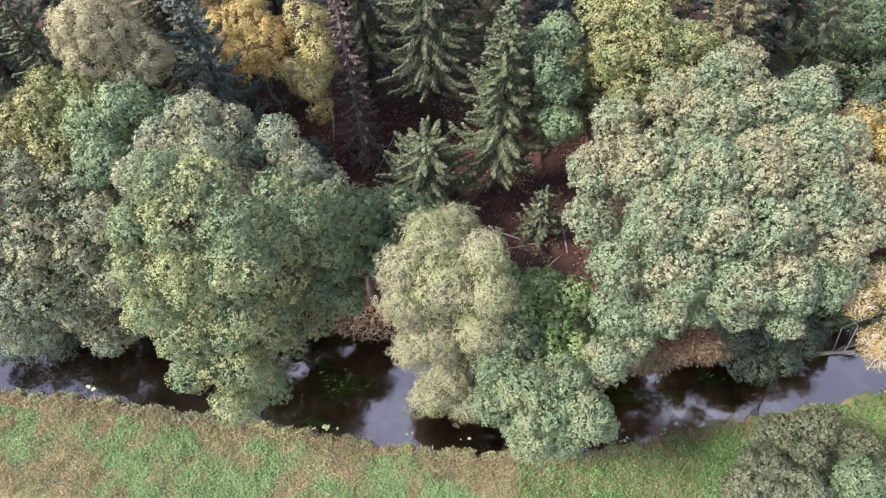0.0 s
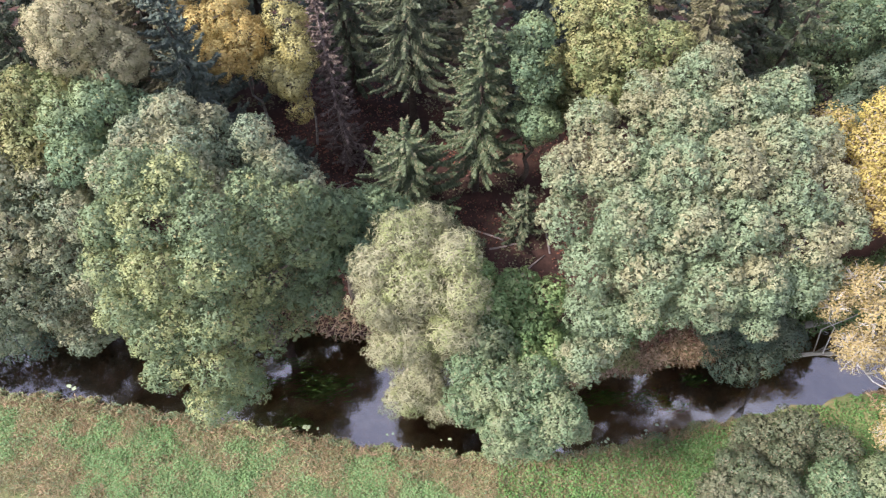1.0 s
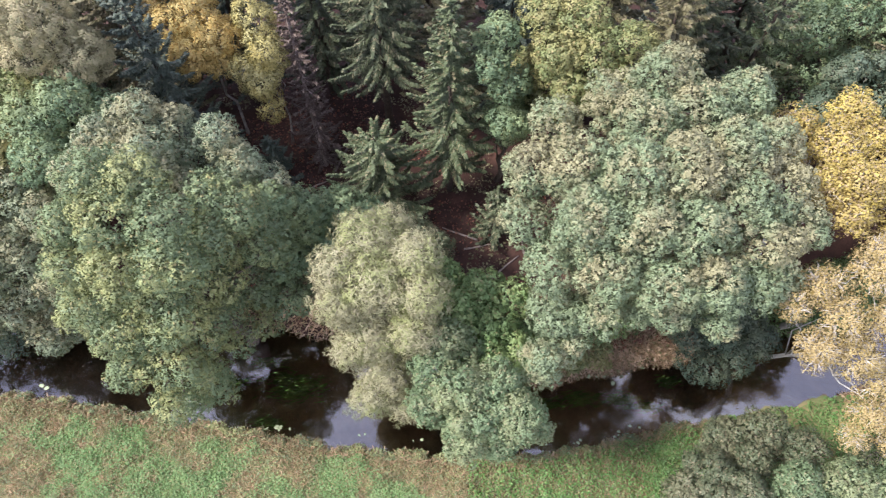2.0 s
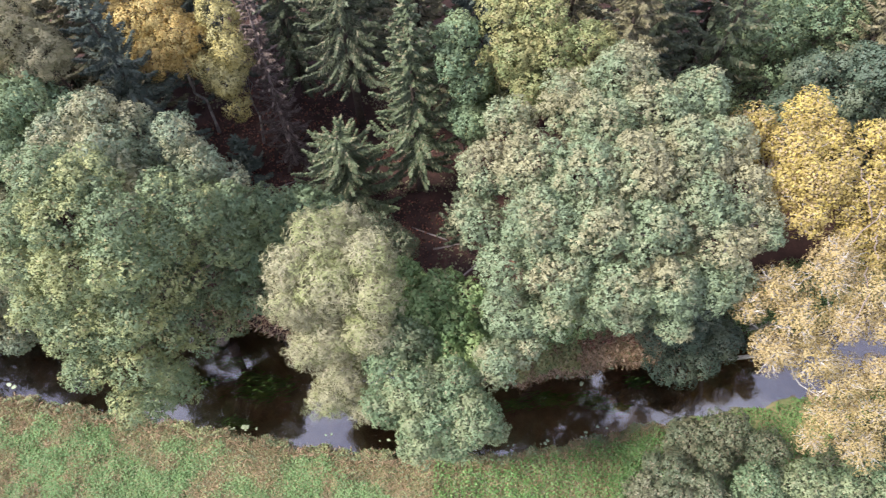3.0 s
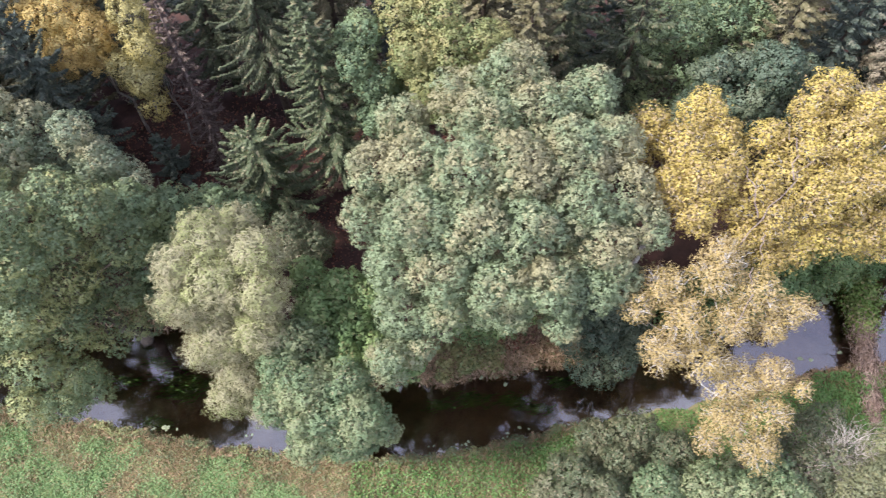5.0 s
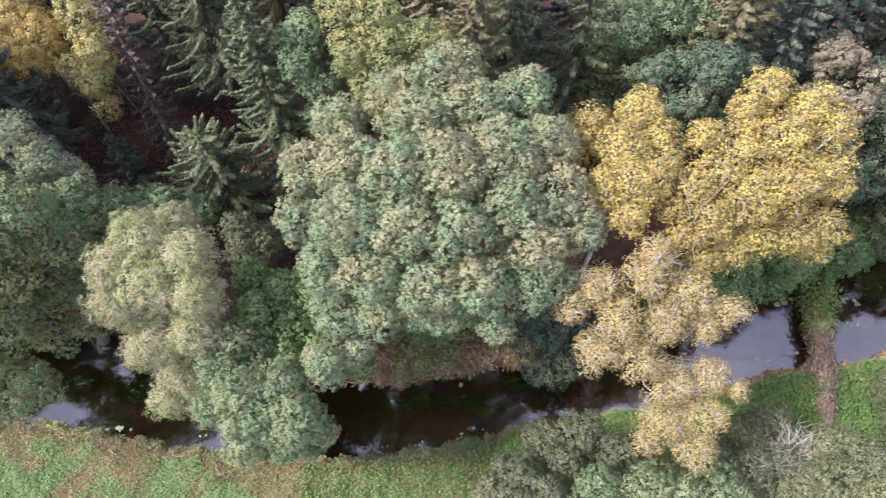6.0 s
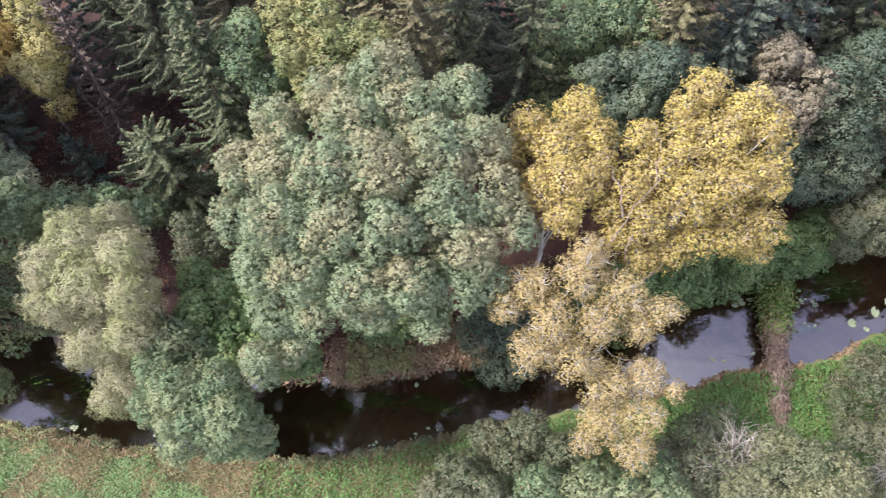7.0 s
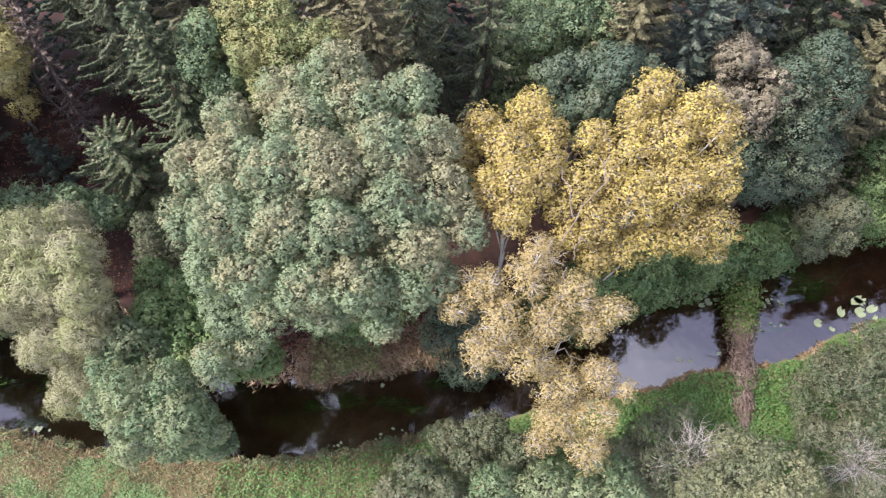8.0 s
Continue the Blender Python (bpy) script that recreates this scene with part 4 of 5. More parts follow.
broadleaf("sallow_shrub", (25.4, 6.2), balls([(26.5, 7.4, 6.1, 1.19), (27.9, 8.3, 5.9, 0.98), (27.7, 5.9, 6.6, 1.07), (26.1, 5.6, 6.9, 1.11)]) + [(25.4, 6.2, 4.6, 1.7, 1.2, 2.8)],
          M_SALLOW, M_DEADWOOD, "grey-green sallow with bleached twigs showing", "sallow shrub", 54, leaf=0.093, count=22000, slim=0.54, lobe_r=0.4, tuft_r=0.16, trunk_r=0.07, stems=3, twigs=300, twig_r=0.014, fill=0.0, ragged=1.3)
broadleaf("sallow_shrub", (29.2, 4.8), balls([(29.8, 6.7, 7.4, 1.17), (30.7, 5.8, 8.7, 1.27), (29.4, 5.1, 8.4, 1.21), (31.7, 5.1, 8.9, 1.2), (28.1, 4.6, 8, 1.2), (30.6, 4.2, 9.3, 1.19)]) + [(28.4, 4.8, 5, 2, 1.3, 3), (30.6, 4.8, 4.6, 1.7, 1.2, 2.8)],
          M_SALLOW_PALE, M_BARK, "pale yellow-green sallow thicket", "sallow shrub", 55, leaf=0.1, count=40000, slim=0.6, lobe_r=0.4, tuft_r=0.16, trunk_r=0.08, under=-0.8, stems=3, ragged=1.3)
broadleaf("sallow_shrub", (38.6, 9.7), [(37.6, 10.2, 3.4, 2.6, 2.2, 3), (39.8, 11.9, 3.6, 2.6, 2.2, 3.2), (36.8, 7.8, 3.4, 2, 1.7, 2.6), (40.0, 8.7, 4.2, 2.6, 2.2, 3.2), (38.0, 6.2, 3.4, 2.2, 1.7, 2.6)],
          M_SALLOW, M_BARK, "large olive sallow by the meadow edge", "sallow shrub", 56, leaf=0.1, count=68000, slim=0.54, lobe_r=0.5, tuft_r=0.2, trunk_r=0.1, under=-0.8, stems=3)
# -- trees in and at the wood --
broadleaf("birch_tree", (-11, 26.2), balls([(-11.3, 26.6, 13.6, 1.49), (-12.4, 26, 13.4, 1.13), (-10.3, 25.8, 13, 1.26), (-11.7, 25.2, 12.1, 1.3), (-10.2, 25.4, 11.1, 1.05), (-13.4, 26, 13.8, 0.64)]),
          M_BIRCH, M_BARK_BIRCH, "golden autumn birch in front of dark spruces", "birch tree", 61, gaps=0.15, leaf=0.12, count=34000, slim=0.6, lobe_r=0.75, tuft_r=0.25, droop=0.25, trunk_r=0.1, fill=0.08, under=-0.8, limb=0.3)
broadleaf("birch_tree", (-7.9, 25.4), balls([(-7.9, 26.2, 13.3, 1.11), (-7.5, 25.3, 12.1, 1.05), (-8, 24.5, 10.9, 0.9), (-7.8, 23.8, 9.6, 0.61), (-8.7, 24.9, 11.4, 0.74)]),
          M_BIRCH_PALE, M_BARK_BIRCH, "pale yellow-green birch beside a golden one", "birch tree", 62, gaps=0.15, leaf=0.12, count=18000, slim=0.6, lobe_r=0.65, tuft_r=0.25, droop=0.3, trunk_r=0.08, fill=0.08, under=-0.8, limb=0.3)
broadleaf("oak_tree", (8, 22.8), balls([(8.5, 22.7, 17.5, 1.34), (7.3, 21.6, 16.6, 1.18), (9.1, 21.2, 16.6, 1.34), (10.6, 21.7, 17.1, 1.13), (6.8, 23.3, 17.2, 1.1), (8.2, 20.6, 15.6, 1.05), (9.9, 20.2, 16, 0.93)]) + [(8.3, 23.2, 12.6, 2.6, 2, 3.6)],
          M_OAK_YELLOW, M_BARK, "yellow-green oak among the spruces", "oak tree", 63, leaf=0.13, count=50000, slim=0.62, lobe_r=0.55, tuft_r=0.2, trunk_r=0.3, inner=2, gaps=0.12, ragged=1.4)
broadleaf("oak_tree", (5.4, 23.0), balls([(4.7, 22.9, 16.3, 1), (4.5, 22, 15.4, 0.89), (5.4, 21.7, 14.2, 1.02), (5.6, 21.2, 12, 1.03), (3.9, 22.8, 15.5, 0.71)]) + [(5.6, 22.6, 10.4, 1.3, 1.2, 3)],
          M_OAK_GREEN, M_BARK, "slender green oak beside a tall spruce", "oak tree", 64, leaf=0.13, count=24000, slim=0.62, lobe_r=0.5, tuft_r=0.2, trunk_r=0.18, inner=2, gaps=0.12, ragged=1.4)
broadleaf("lime_tree", (22.6, 22.0), [(22.9, 22.0, 13.2, 2.7, 2.2, 3.8), (24.6, 22.4, 12.6, 2.0, 1.9, 3.4)],
          M_BLUEGREEN, M_BARK, "bluish green lime at the forest edge", "lime tree", 65, leaf=0.14, count=40000, slim=0.6, lobe_r=0.6, tuft_r=0.25, trunk_r=0.26)
broadleaf("oak_tree", (20.6, 25.6), [(20.6, 25.9, 11.6, 2.5, 2.3, 5.6), (22.8, 26.5, 12.0, 2.5, 2.3, 5.6)],
          M_OAK_GREEN, M_BARK, "green oak behind the forest edge", "oak tree", 66, leaf=0.15, count=34000, slim=0.6, lobe_r=0.6, tuft_r=0.25, trunk_r=0.26)
broadleaf("beech_tree", (31.0, 22.4), [(31.0, 22.5, 12.8, 1.8, 1.4, 2.2), (30.0, 23.5, 14.5, 1.2, 1.1, 1.6)],
          M_BROWN, M_BARK, "brown withered beech at the forest edge", "beech tree", 67, gaps=0.25, leaf=0.12, count=26000, slim=0.6, lobe_r=0.45, tuft_r=0.2, trunk_r=0.2, fill=0.06, twigs=120, ragged=1.8)
broadleaf("maple_tree", (33.8, 22.6), [(33.89, 23.16, 11.57, 2.37, 1.96, 5.15), (34.82, 22.23, 7.96, 2.27, 1.85, 4.33), (32.76, 21.71, 7.55, 1.75, 1.54, 3.71)],
          M_BLUEGREEN, M_BARK, "tall bluish green maple with a narrow crown", "maple tree", 68, leaf=0.14, count=48000, slim=0.6, lobe_r=0.9, tuft_r=0.3, trunk_r=0.26, under=-0.8)
broadleaf("hazel_shrub", (38.4, 21.0), [(38.1, 20.0, 4.9, 1.8, 1.5, 2.9)],
          M_SALLOW, M_BARK, "beige green hazel over the far water", "hazel", 69, leaf=0.11, count=22000, slim=0.6, lobe_r=0.65, tuft_r=0.25, trunk_r=0.08, stems=3, under=-0.8)
broadleaf("hazel_shrub", (41.4, 23.6), [(41.0, 21.6, 3.0, 2.2, 1.4, 2.6), (42.0, 23.8, 5.2, 2.4, 1.8, 4)],
          M_HAZEL, M_BARK, "green hazel on the far bank", "hazel", 70, leaf=0.13, count=24000, slim=0.6, lobe_r=0.75, tuft_r=0.25, trunk_r=0.1, stems=3, under=-0.8)

# a pine with a rounded beige crown
broadleaf("pine_tree", (-15.8, 21.6), [(-15.65, 21.28, 17.75, 1.97, 1.67, 2.07), (-14.57, 20.88, 16.57, 1.38, 1.18, 1.67), (-16.83, 21.47, 16.96, 1.28, 1.18, 1.48)],
          M_PINE, M_BARK_SPRUCE, "beige green pine with a rounded crown", "pine tree", 71, leaf=0.13, count=36000, slim=0.36, lobe_r=0.75, tuft_r=0.27, trunk_r=0.2)

# -- spruces --
SG = "spruces of the wood"
spruce("spruce_tree", (2.5, 22.2), 15.8, 3.1, M_SPRUCE_LIGHT, "tall light green spruce with hanging branches", 81, bare=0.22, dens=1.25, group=SG)
spruce("spruce_tree", (-1.5, 20.7), 8.6, 3.4, M_SPRUCE_LIGHT, "young light green spruce with star-like branches", 82, bare=0.12, dens=1.15, droop=0.1, power=0.45, rise=0.25, step=0.62, sparse=1.25, group=SG)
spruce("spruce_tree", (-1.6, 27.0), 20.5, 3.6, M_SPRUCE, "dark spruce with long hanging branches", 84, bare=0.28, dens=1.0, group=SG)
spruce("spruce_tree", (12.6, 23.0), 18.8, 3.0, M_SPRUCE_OLIVE, "olive tinted spruce behind an ash tree", 85, bare=0.3, dens=1.2, group=SG)
spruce("spruce_tree", (17.9, 24.6), 17.0, 3.3, M_SPRUCE, "thin dark spruce with sparse sagging branches", 86, bare=0.25, dens=0.9, sparse=0.62, step=0.55, group=SG)
spruce("spruce_tree", (14.4, 25.2), 18.6, 3.3, M_SPRUCE, "dark green spruce inside the wood", 87, bare=0.25, dens=0.9, group=SG)
spruce("spruce_tree", (-12.6, 23.2), 16.4, 3.2, M_SPRUCE_BLUE, "bluish green spruce at the forest edge", 88, bare=0.2, dens=1.1, group=SG)
spruce("spruce_tree", (-20.4, 22.6), 17.4, 3.2, M_SPRUCE, "dark spruce at the wood edge", 89, bare=0.2, dens=1.0, group=SG)
spruce("spruce_tree", (27.8, 24.6), 17.8, 3.0, M_SPRUCE_BLUE, "greyish green spruce inside the wood", 90, bare=0.25, dens=1.0, group=SG)
spruce("spruce_tree", (24.8, 24.4), 18.6, 2.9, M_SPRUCE_OLIVE, "olive green spruce inside the wood", 91, bare=0.3, dens=1.0, group=SG)
spruce("spruce_tree", (37.0, 24.0), 18.6, 3.4, M_SPRUCE_OLIVE, "olive green spruce with dense branches", 92, bare=0.15, dens=1.0, group=SG)
spruce("spruce_tree", (5.2, 19.2), 5.4, 1.5, M_SPRUCE, "small dark young spruce on the litter", 93, bare=0.05, dens=1.2, droop=0.05, group=SG)
spruce("spruce_tree", (-8.2, 22.8), 4.6, 1.5, M_SPRUCE_BLUE, "small dark young spruce on the litter", 94, bare=0.05, dens=1.2, droop=0.05, group=SG)
spruce("spruce_tree", (-5.6, 23.9), 14.0, 1.5, M_DEAD_TWIG, "dead spruce with a bleached leaning trunk", 95, bare=0.05, dens=0.4, sparse=0.9, step=0.42, droop=0.25, group=SG, tilt=(-0.6, 2.6), wood=M_DEADWOOD)
# spruces deeper in the wood
far_a = spruce("spruce_tree", (-5.6, 29.6), 20.0, 3.4, M_SPRUCE, "dark green spruce deep in the wood", 101, bare=0.12, dens=0.55, step=0.56, group=SG, joined=True, broad=2.0)
far_b = spruce("spruce_tree", (2.4, 27.8), 20.5, 3.3, M_SPRUCE_OLIVE, "olive green spruce deep in the wood", 102, bare=0.12, dens=0.55, step=0.56, group=SG, joined=True, broad=2.0)
far_c = spruce("spruce_tree", (5.8, 28.4), 19.0, 3.2, M_SPRUCE_BLUE, "bluish green spruce deep in the wood", 103, bare=0.12, dens=0.55, step=0.56, group=SG, joined=True, broad=2.0)
# the last three, mostly out of view, are added to darken the river's reflection
ROWS_BACK = [(-28.0, 16.1, 0.85), (-24.2, 19.3, 0.95), (-28.0, 21.5, 1.05), (-23.6, 23.3, 1.0), (-19.0, 27.1, 1.05), (-15.6, 26.7, 1.05), (-10.6, 29.7, 1.1), (-13.8, 30.9, 1.1), (-2.2, 31.3, 1.1), (10.6, 27.7, 1.05), (15.6, 30.1, 1.1), (19.4, 30.5, 1.1),
             (23.6, 29.7, 1.1), (27.2, 29.5, 1.05), (30.6, 26.5, 1.1), (34.4, 26.9, 1.1), (38.6, 27.5, 1.1), (41.6, 25.1, 1.0), (45.0, 28.5, 1.0), (0.6, 34.7, 1.1), (7.6, 33.5, 1.1), (12.4, 34.1, 1.1), (-7.6, 34.5, 1.1), (-18.0, 32.1, 1.1), (-22.6, 28.7, 1.1), (31.6, 31.7, 1.1), (36.4, 32.1, 1.1), (41.0, 31.1, 1.1), (-26.8, 26.3, 1.1), (48.0, 26.1, 0.95), (46.2, 22.6, 0.95), (50.5, 23.4, 1.0), (53.5, 27.0, 1.05)]
for k, (x, y, s) in enumerate(ROWS_BACK):
    m = Matrix.Translation((x, y, float(land(x, y)) - 0.08)) @ Matrix.Rotation(k * 2.4, 4, "Z") @ Matrix.Scale(s, 4)
    copy_thing((far_a, far_b, far_c, far_a)[k % 4], m)

# ---- ground cover ----


def value_noise(x, y, scale, seed):
    """Smooth noise between 0 and 1 over the plan."""
    g = np.random.default_rng(seed).uniform(0, 1, (64, 64))
    u, v = np.asarray(x) * scale, np.asarray(y) * scale
    i, j = np.floor(u).astype(int), np.floor(v).astype(int)
    a, b = u - i, v - j
    a, b = a * a * (3 - 2 * a), b * b * (3 - 2 * b)
    i0, i1, j0, j1 = i % 64, (i + 1) % 64, j % 64, (j + 1) % 64
    return (g[i0, j0] * (1 - a) + g[i1, j0] * a) * (1 - b) + (g[i0, j1] * (1 - a) + g[i1, j1] * a) * b


def strew(rng, n, x0, x1, d0, d1, side):
    """Places in a strip beside a bank: d metres from the near bank towards the meadow, or from the far bank towards the wood."""
    x = rng.uniform(x0, x1, n)
    d = rng.uniform(d0, d1, n)
    y = near_bank(x) - d if side == "near" else far_bank(x) + d
    return x, y, d


def herb_stuff(name, x, y, material, label, category, seed, size=(0.10, 0.22), height=0.35, upright=0.0, slim=0.6):
    """Leaves of low plants over the ground."""
    rng = np.random.default_rng(seed)
    n = len(x)
    ln = rng.uniform(*size, n)
    bump = 0.4 + 1.2 * value_noise(x, y, 2.2, seed + 7)
    z = land(x, y) + height * bump * rng.uniform(0.0, 1.0, n) ** 0.7
    if upright:
        lean = rng.normal(0, 0.5, (n, 3))
        along = np.array((0, 0, upright)) + lean
        z = land(x, y) + ln * 0.45
        nor = unit(rng.normal(0, 1, (n, 3)) + np.array((0, -0.6, 0.6)))
    else:
        along = rng.normal(0, 1, (n, 3))
        nor = np.array((0, 0, 1.0)) + rng.normal(0, 0.45, (n, 3))
    q = blades(rng, np.stack([x, y, z], -1), nor, along, ln, ln * slim * 1.3)
    ob = new(name, leaf_mesh(name, q))
    ob.data.materials.append(material)
    return tagged(ob, label, category, kind="stuff")


def build_meadow():
    rng = np.random.default_rng(200)
    x, y, d = strew(rng, 300000, -32, 18, -0.1, 14.0, "near")
    m = 0.6 * value_noise(x, y, 0.32, 1) + 0.4 * value_noise(x, y, 1.1, 2) + 0.10 * np.clip(d - 1.2, 0, 2) / 2 - 0.13 * np.clip((-x - 8) / 14, 0, 1)
    green = m - 0.16 * np.clip(1.0 - d, 0, 1) + rng.normal(0, 0.06, len(x)) > 0.565
    thin = rng.uniform(0, 1, len(x)) < np.where(d < 5.5, 1.0, 0.3)
    g, b = green & thin & (d > 0.35), ~green & thin
    herb_stuff("meadow_herbs", x[g], y[g], M_HERB, "bright green low meadow herbs", "meadow plants", 201, (0.06, 0.14), 0.25)
    herb_stuff("dry_grass", x[b], y[b], M_DRY, "tan and olive withered meadow grass", "grass", 202, (0.15, 0.42), 0.3, upright=0.6, slim=0.075)
    low = rng.permutation(np.flatnonzero(b))[: int(b.sum() * 0.22)]
    herb_stuff("meadow_undergrowth", x[low], y[low], M_OAK, "olive leaves between withered grass", "meadow plants", 203, (0.06, 0.13), 0.25)
    # fringe of taller plants at the water edge
    x, y, d = strew(rng, 9000, -32, 17, -0.25, 0.5, "near")
    herb_stuff("bank_fringe", x, y, M_DRY, "withered stems along the near water edge", "grass", 204, (0.25, 0.6), 0.3, upright=0.6, slim=0.08)
    x, y, d = strew(rng, 14000, -32, 17, -0.3, 0.3, "near")
    herb_stuff("bank_leaves", x, y, M_OAK, "dull green leaves along the near water edge", "bank plants", 205, (0.06, 0.13), 0.35)
    # nettle bank beside the fallen tree
    x, y, d = strew(rng, 50000, 26, 46, 0.25, 7.5, "near")
    herb_stuff("bank_nettles", x, y, M_NETTLE, "dense bright green nettles on the bank", "nettles", 206, (0.08, 0.16), 0.75)
    x, y, d = strew(rng, 9000, 26, 42, -0.15, 1.1, "near")
    k = value_noise(x, y, 0.6, 9) > 0.42
    herb_stuff("bank_sedge", x[k], y[k], M_REED, "orange brown sedge on the water edge", "sedge", 207, (0.25, 0.5), 0.75, upright=0.7, slim=0.14)
    x, y, d = strew(rng, 26000, 4, 28, 0.2, 7.5, "near")
    herb_stuff("shade_nettles", x, y, M_NETTLE, "green nettles between the sallows", "nettles", 208, (0.08, 0.16), 0.45)


def build_far_bank():
    rng = np.random.default_rng(220)
    x, y, d = strew(rng, 18000, 7.5, 20.0, -0.35, 2.2, "far")
    herb_stuff("withered_bank_grass", x, y, M_REED, "pinkish brown withered grass on the far bank", "grass", 221, (0.25, 0.6), 0.3, upright=0.35, slim=0.16)
    x, y, d = strew(rng, 3500, 6, 20.0, 0.9, 3.2, "far")
    herb_stuff("bank_bramble", x, y, M_BRACKEN, "dark reddish bramble under the ash crown", "bramble", 222, (0.08, 0.18), 0.5)
    x, y, d = strew(rng, 2500, 8.5, 12.5, 0.0, 2.0, "far")
    herb_stuff("bank_weeds", x, y, M_OAK_YELLOW, "yellow-green weeds on the far bank", "bank plants", 223, (0.14, 0.28), 0.5)
    x, y, d = strew(rng, 6000, -30, 7.5, -0.3, 1.6, "far")
    herb_stuff("shaded_bank_grass", x, y, M_REED, "shaded grey-brown grass on the far bank", "grass", 224, (0.25, 0.6), 0.3, upright=0.4, slim=0.15)
    x, y, d = strew(rng, 12000, 20, 48, -0.3, 3.0, "far")
    herb_stuff("far_bank_herbs", x, y, M_HAZEL, "dark green herbs along the far bank", "bank plants", 225, (0.14, 0.28), 0.6)
    # forest floor
    x = rng.uniform(-26, 44, 30000)
    y = far_bank(x) + rng.uniform(2.5, 17, 30000)
    m = value_noise(x, y, 0.45, 12)
    k = (m > 0.45) & (x > -15) & (x < 9)
    herb_stuff("bracken", x[k], y[k], M_BRACKEN, "red-brown withered bracken on the forest floor", "bracken", 226, (0.08, 0.19), 0.4)
    k = m < 0.30
    herb_stuff("forest_moss_plants", x[k], y[k], M_SPRUCE_OLIVE, "dull green plants on the forest floor", "forest plants", 227, (0.10, 0.22), 0.3)


def build_pads():
    """Floating lily pads and mats, each a thing of its own."""
    rng = np.random.default_rng(240)
    spots = [(33.0, 17.2, 0.42, 3), (33.4, 16.6, 0.38, 3), (35.9, 17.6, 0.26, 4), (36.6, 17.2, 0.24, 4), (36.9, 16.8, 0.3, 3), (40.3, 16.0, 0.4, 2), (41.2, 16.4, 0.6, 3), (42.6, 16.9, 0.7, 3),
             (31.0, 13.1, 0.3, 2), (12.4, 11.4, 0.24, 5), (13.2, 11.6, 0.24, 4), (14.4, 11.9, 0.2, 3), (11.4, 11.2, 0.2, 2), (9.9, 7.5, 0.2, 2), (10.6, 7.4, 0.16, 1), (12.7, 8.0, 0.2, 3), (13.6, 8.3, 0.2, 2),
             (-7.8, 7.8, 0.2, 3), (-7.0, 7.6, 0.2, 2), (-2.2, 7.3, 0.16, 2), (1.2, 7.0, 0.16, 2), (-22.0, 9.6, 0.2, 2), (33.0, 13.6, 0.2, 1), (35.6, 15.2, 0.16, 3), (36.8, 15.6, 0.16, 3), (8.2, 7.2, 0.18, 2)]
    for cx, cy, r, n in spots:
        for k in range(n):
            x, y = cx + rng.normal(0, r * 1.5), cy + rng.normal(0, r * 0.8)
            rr = r * rng.uniform(0.25, 0.62)
            bm = bmesh.new()
            ring_a, ring_b = [], []
            a0, wide = rng.uniform(0, 6), rng.uniform(1.0, 1.7)
            for i in range(14):
                a = 2 * math.pi * i / 14
                q = rr * (1 + 0.16 * math.sin(2 * a + a0) + rng.normal(0, 0.05)) * (0.35 if i == 0 else 1)
                px, py = q * math.cos(a) * wide, q * math.sin(a)
                ring_a.append(bm.verts.new((px, py, 0.012)))
                ring_b.append(bm.verts.new((px * 0.97, py * 0.97, -0.004)))
            bm.faces.new(ring_a)
            for i in range(14):
                j = (i + 1) % 14
                bm.faces.new((ring_a[i], ring_b[i], ring_b[j], ring_a[j]))
            me = bpy.data.meshes.new("lily_pad")
            bm.to_mesh(me)
            bm.free()
            me.materials.append(M_PAD)
            ob = new("lily_pad", me)
            ob.location = (x, y, 0.006)
            ob.rotation_euler = (0, 0, rng.normal(0.2, 0.5))
            tagged(ob, "pale green lily pad floating on dark water", "lily pad", "lily pads on the river")


def build_weeds():
    """Clumps of streaming weed just under the surface."""
    rng = np.random.default_rng(250)
    for x, y, n, r in [(-6.6, 9.9, 260, 0.7), (-8.4, 11.6, 120, 0.45), (-7.8, 8.0, 120, 0.4), (-7.2, 10.6, 160, 0.6), (-5.8, 10.4, 100, 0.5), (10.6, 10.0, 160, 0.6), (8.8, 9.6, 90, 0.4), (13.2, 10.0, 150, 0.5), (14.6, 9.6, 110, 0.4), (16.0, 11.2, 90, 0.4),
                       (38.6, 17.8, 260, 0.8), (38.0, 19.2, 140, 0.6), (39.6, 18.4, 160, 0.6), (-10.2, 10.4, 90, 0.4), (36.2, 15.4, 80, 0.5)]:
        px, py = rng.normal(0, r, n), rng.normal(0, r * 0.4, n)
        pos = np.stack([px, py, rng.uniform(-0.16, -0.03, n)], -1)
        ln = rng.uniform(0.3, 0.8, n)
        q = cards(rng, pos, np.array((0, 0, 1.0)) + rng.normal(0, 0.2, (n, 3)), np.array((1.0, 0.25, 0)) + rng.normal(0, 0.25, (n, 3)), ln, ln * 0.12, 0.03)
        ob = new("water_weed", leaf_mesh("water_weed", q))
        ob.data.materials.append(M_WEED)
        ob.location = (x, y, 0)
        tagged(ob, "green water weed streaming under the surface", "water weed", "weed clumps in the river")


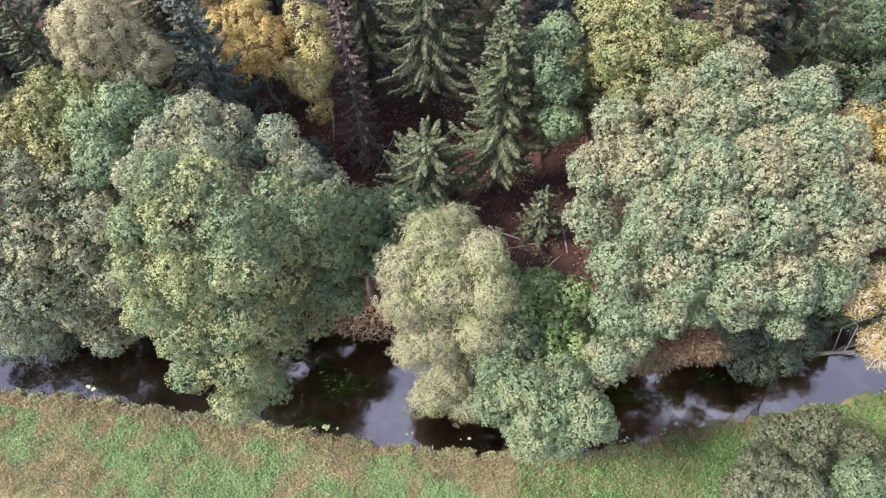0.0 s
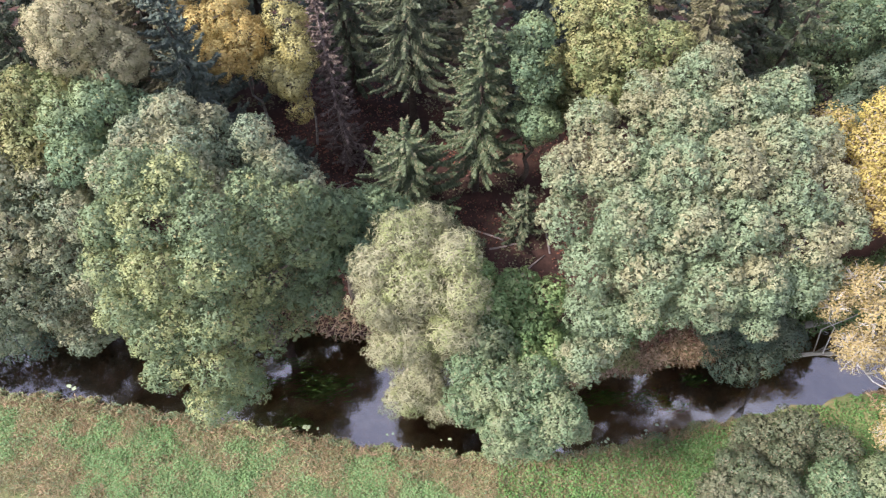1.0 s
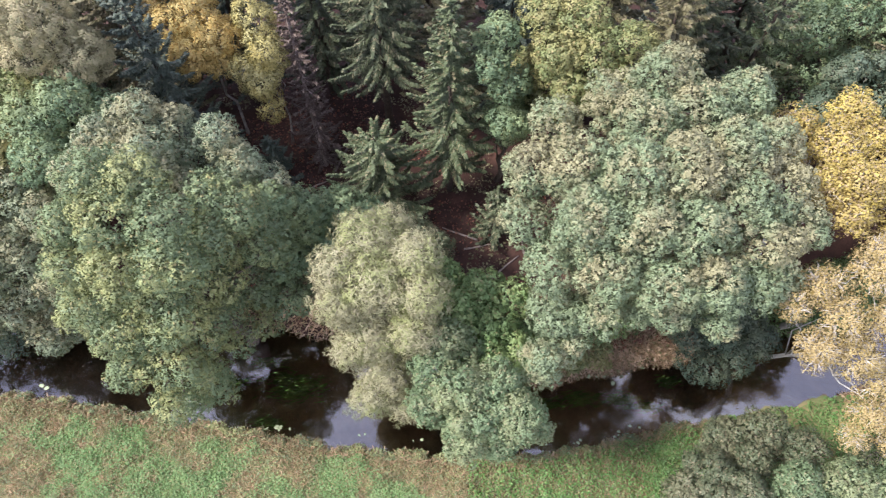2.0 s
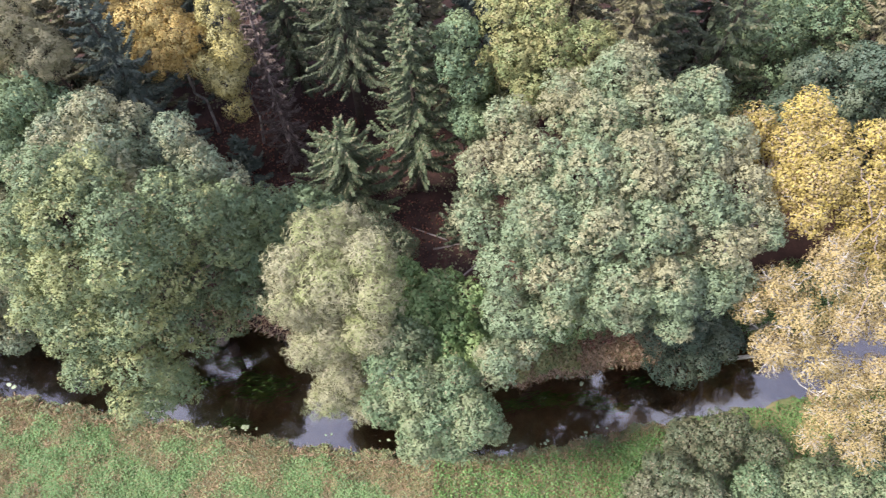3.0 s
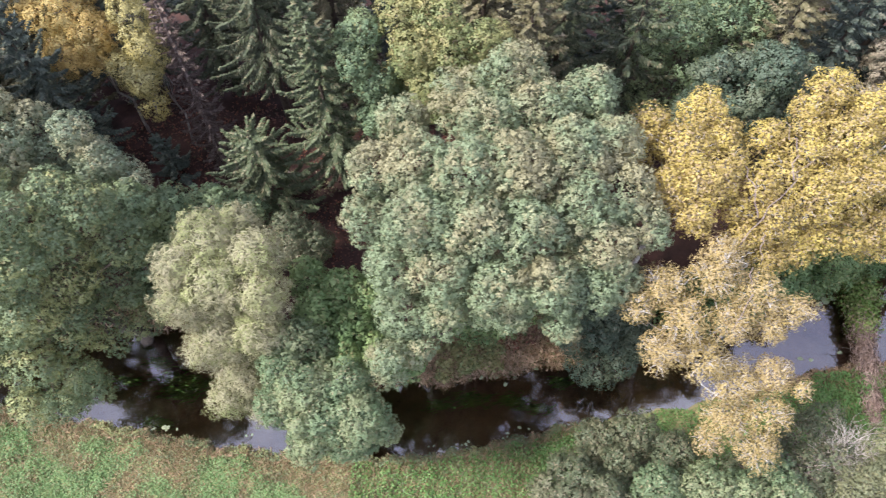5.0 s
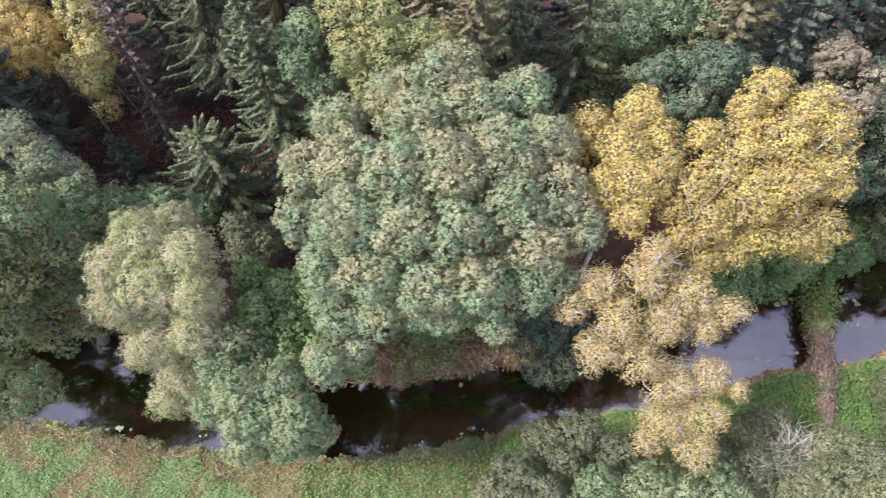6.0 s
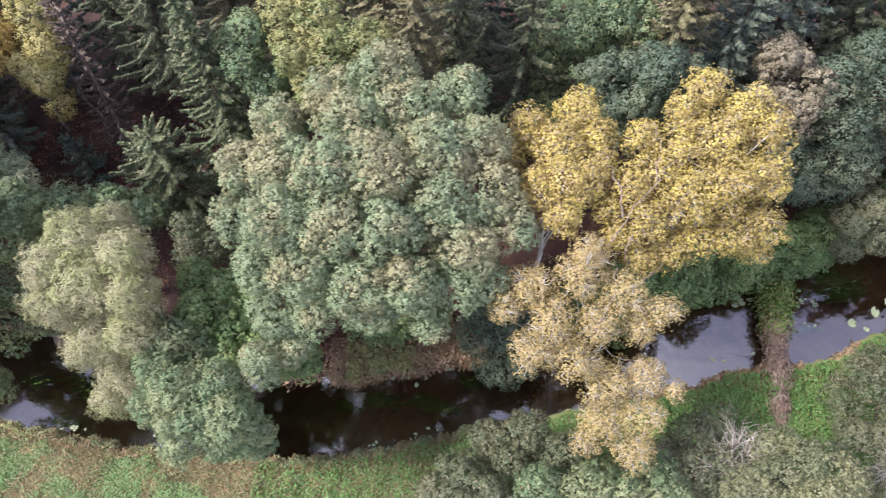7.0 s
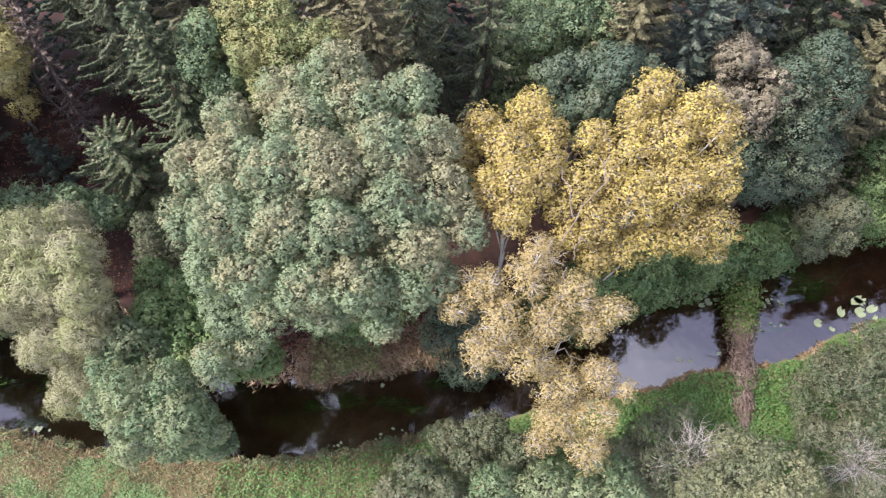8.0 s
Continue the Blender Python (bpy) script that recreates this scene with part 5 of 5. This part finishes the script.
def build_fallen_tree():
    """A fallen stem from the near bank into the river, with ivy at the far end and withered fronds along it."""
    rng = np.random.default_rng(260)
    a, b = np.array((33.2, 9.1, 1.2)), np.array((34.6, 18.0, 0.55))
    ob = anchor("fallen_tree", 33.2, 9.1, float(land(33.2, 9.1)), "fallen ivy-covered tree trunk reaching into the river", "fallen tree")
    o = np.array(ob.location)
    line = crooked(rng, a - o, b - o, 8, 0.05)
    part("trunk", tubes_mesh("trunk", [(line, [0.26 - 0.018 * k for k in range(9)], 9)]), M_DEADWOOD, ob)

    def clad(n, s0, s1, rad, size, slim, hang):
        s = rng.uniform(s0, s1, n)
        d = unit(rng.normal(0, 1, (n, 3)) + np.array((0, 0, 0.5)))
        fat = rad * (0.6 + 0.6 * value_noise(s * 9, s * 0, 1.0, 3)) * (1.0 if s0 > 0.4 else 0.45 + 1.1 * s)
        p = (a - o) + (b - a) * s[:, None] + d * fat[:, None] * rng.uniform(0.4, 1.1, (n, 1))
        p[:, 2] = np.maximum(p[:, 2], (0.02 if s0 > 0.4 else 0.1) - o[2])
        ln = rng.uniform(*size, n)
        return cards(rng, p, d + rng.normal(0, 0.3, d.shape), rng.normal(0, 1, d.shape) + np.array((0.0, hang, -0.4)), ln, ln * slim)

    tagged(part("fronds", leaf_mesh("fronds", clad(6500, 0.0, 0.72, 1.05, (0.2, 0.55), 0.09, -1.2)), M_BROWN_FROND, ob, "withered brown fronds hanging round the trunk"), kind="stuff")
    tagged(part("ivy", leaf_mesh("ivy", clad(4200, 0.64, 1.0, 1.25, (0.12, 0.24), 0.75, 0.0)), M_IVY, ob, "yellow-green ivy on the trunk's end"), kind="stuff")
    # dark boughs to the left, modelled in place of the tree's reflection in water
    for k in range(9):
        s = rng.uniform(0.42, 0.75)
        p = (a - o) + (b - a) * s
        tip = p + np.array((-rng.uniform(0.8, 1.6), rng.uniform(-0.6, 0.6), rng.uniform(-0.2, 0.7)))
        tip[2] = max(tip[2], 0.05 - o[2])
        part("bough", tubes_mesh("bough", [(crooked(rng, p, tip, 5, 0.2), [0.035 - 0.006 * i for i in range(6)], 5)]), M_BARK, ob)


def build_bare_shrub(x, y, seed, reach, n):
    """A leafless shrub: stems from one root that fork into pale fans of twigs."""
    rng = np.random.default_rng(seed)
    z = float(land(x, y)) - 0.05
    ob = anchor("bare_shrub", x, y, z, "leafless grey shrub with a fan of bleached twigs", "shrub", "bare shrubs on the bank")
    twigs = []
    for k in range(n):
        a = 2 * math.pi * k / n + rng.normal(0, 0.2)
        out = rng.uniform(0.03, 0.16)
        tip = np.array((math.cos(a) * out, math.sin(a) * out, 1.0)) * reach * rng.uniform(0.68, 0.84)
        stem = crooked(rng, (0.1 * math.cos(a), 0.1 * math.sin(a), 0), tip, 6, 0.10)
        part("stem", tubes_mesh("stem", [(stem, [0.045 * (1 - 0.7 * i / 6) for i in range(7)], 6)]), M_BLEACHED, ob)
        for j in range(13):
            p = stem[rng.integers(5, 7)]
            d = unit(np.array((math.cos(a) * 0.45, math.sin(a) * 0.45, 0.6)) + rng.normal(0, 0.4, 3))
            q = p + d * rng.uniform(0.8, 1.7)
            line = crooked(rng, p, q, 4, 0.12)
            twigs.append((line, [0.016 - 0.003 * i for i in range(5)], 4))
            for h in range(3):
                r0 = line[rng.integers(1, 4)]
                twigs.append((crooked(rng, r0, r0 + unit(d + rng.normal(0, 0.55, 3)) * 0.65, 2, 0.1), [0.010, 0.008, 0.004], 3))
    tagged(part("twigwork", tubes_mesh("twigwork", twigs), M_BLEACHED, ob), kind="stuff")


def build_logs():
    """Fallen poles on the forest floor."""
    rng = np.random.default_rng(270)
    for x, y, L, a in [(4.4, 18.6, 1.9, 5), (3.2, 19.4, 2.4, 160), (6.0, 17.4, 2.2, 40), (-6.6, 22.2, 2.6, 20), (-9.4, 21.8, 2.0, 110), (-4.4, 24.8, 3.0, 70), (-1.6, 23.4, 2.6, 150), (7.0, 19.2, 2.0, 100)]:
        ob = anchor("fallen_pole", x, y, float(land(x, y)), "grey fallen pole lying on the forest litter", "fallen pole", "fallen poles on the litter")
        ca, sa = math.cos(radians(a)), math.sin(radians(a))
        e = [np.array((ca * L * t, sa * L * t, float(land(x + ca * L * t, y + sa * L * t)) - ob.location[2] + 0.05)) for t in (-0.5, -0.25, 0, 0.25, 0.5)]
        part("stem", tubes_mesh("stem", [(e, [0.07, 0.065, 0.06, 0.05, 0.035], 7)]), M_DEADWOOD, ob)


build_meadow()
build_far_bank()
build_pads()
build_weeds()
build_fallen_tree()
build_logs()
build_bare_shrub(28.2, 6.1, 280, 8.3, 15)
build_bare_shrub(37.2, 6.6, 281, 4.8, 9)
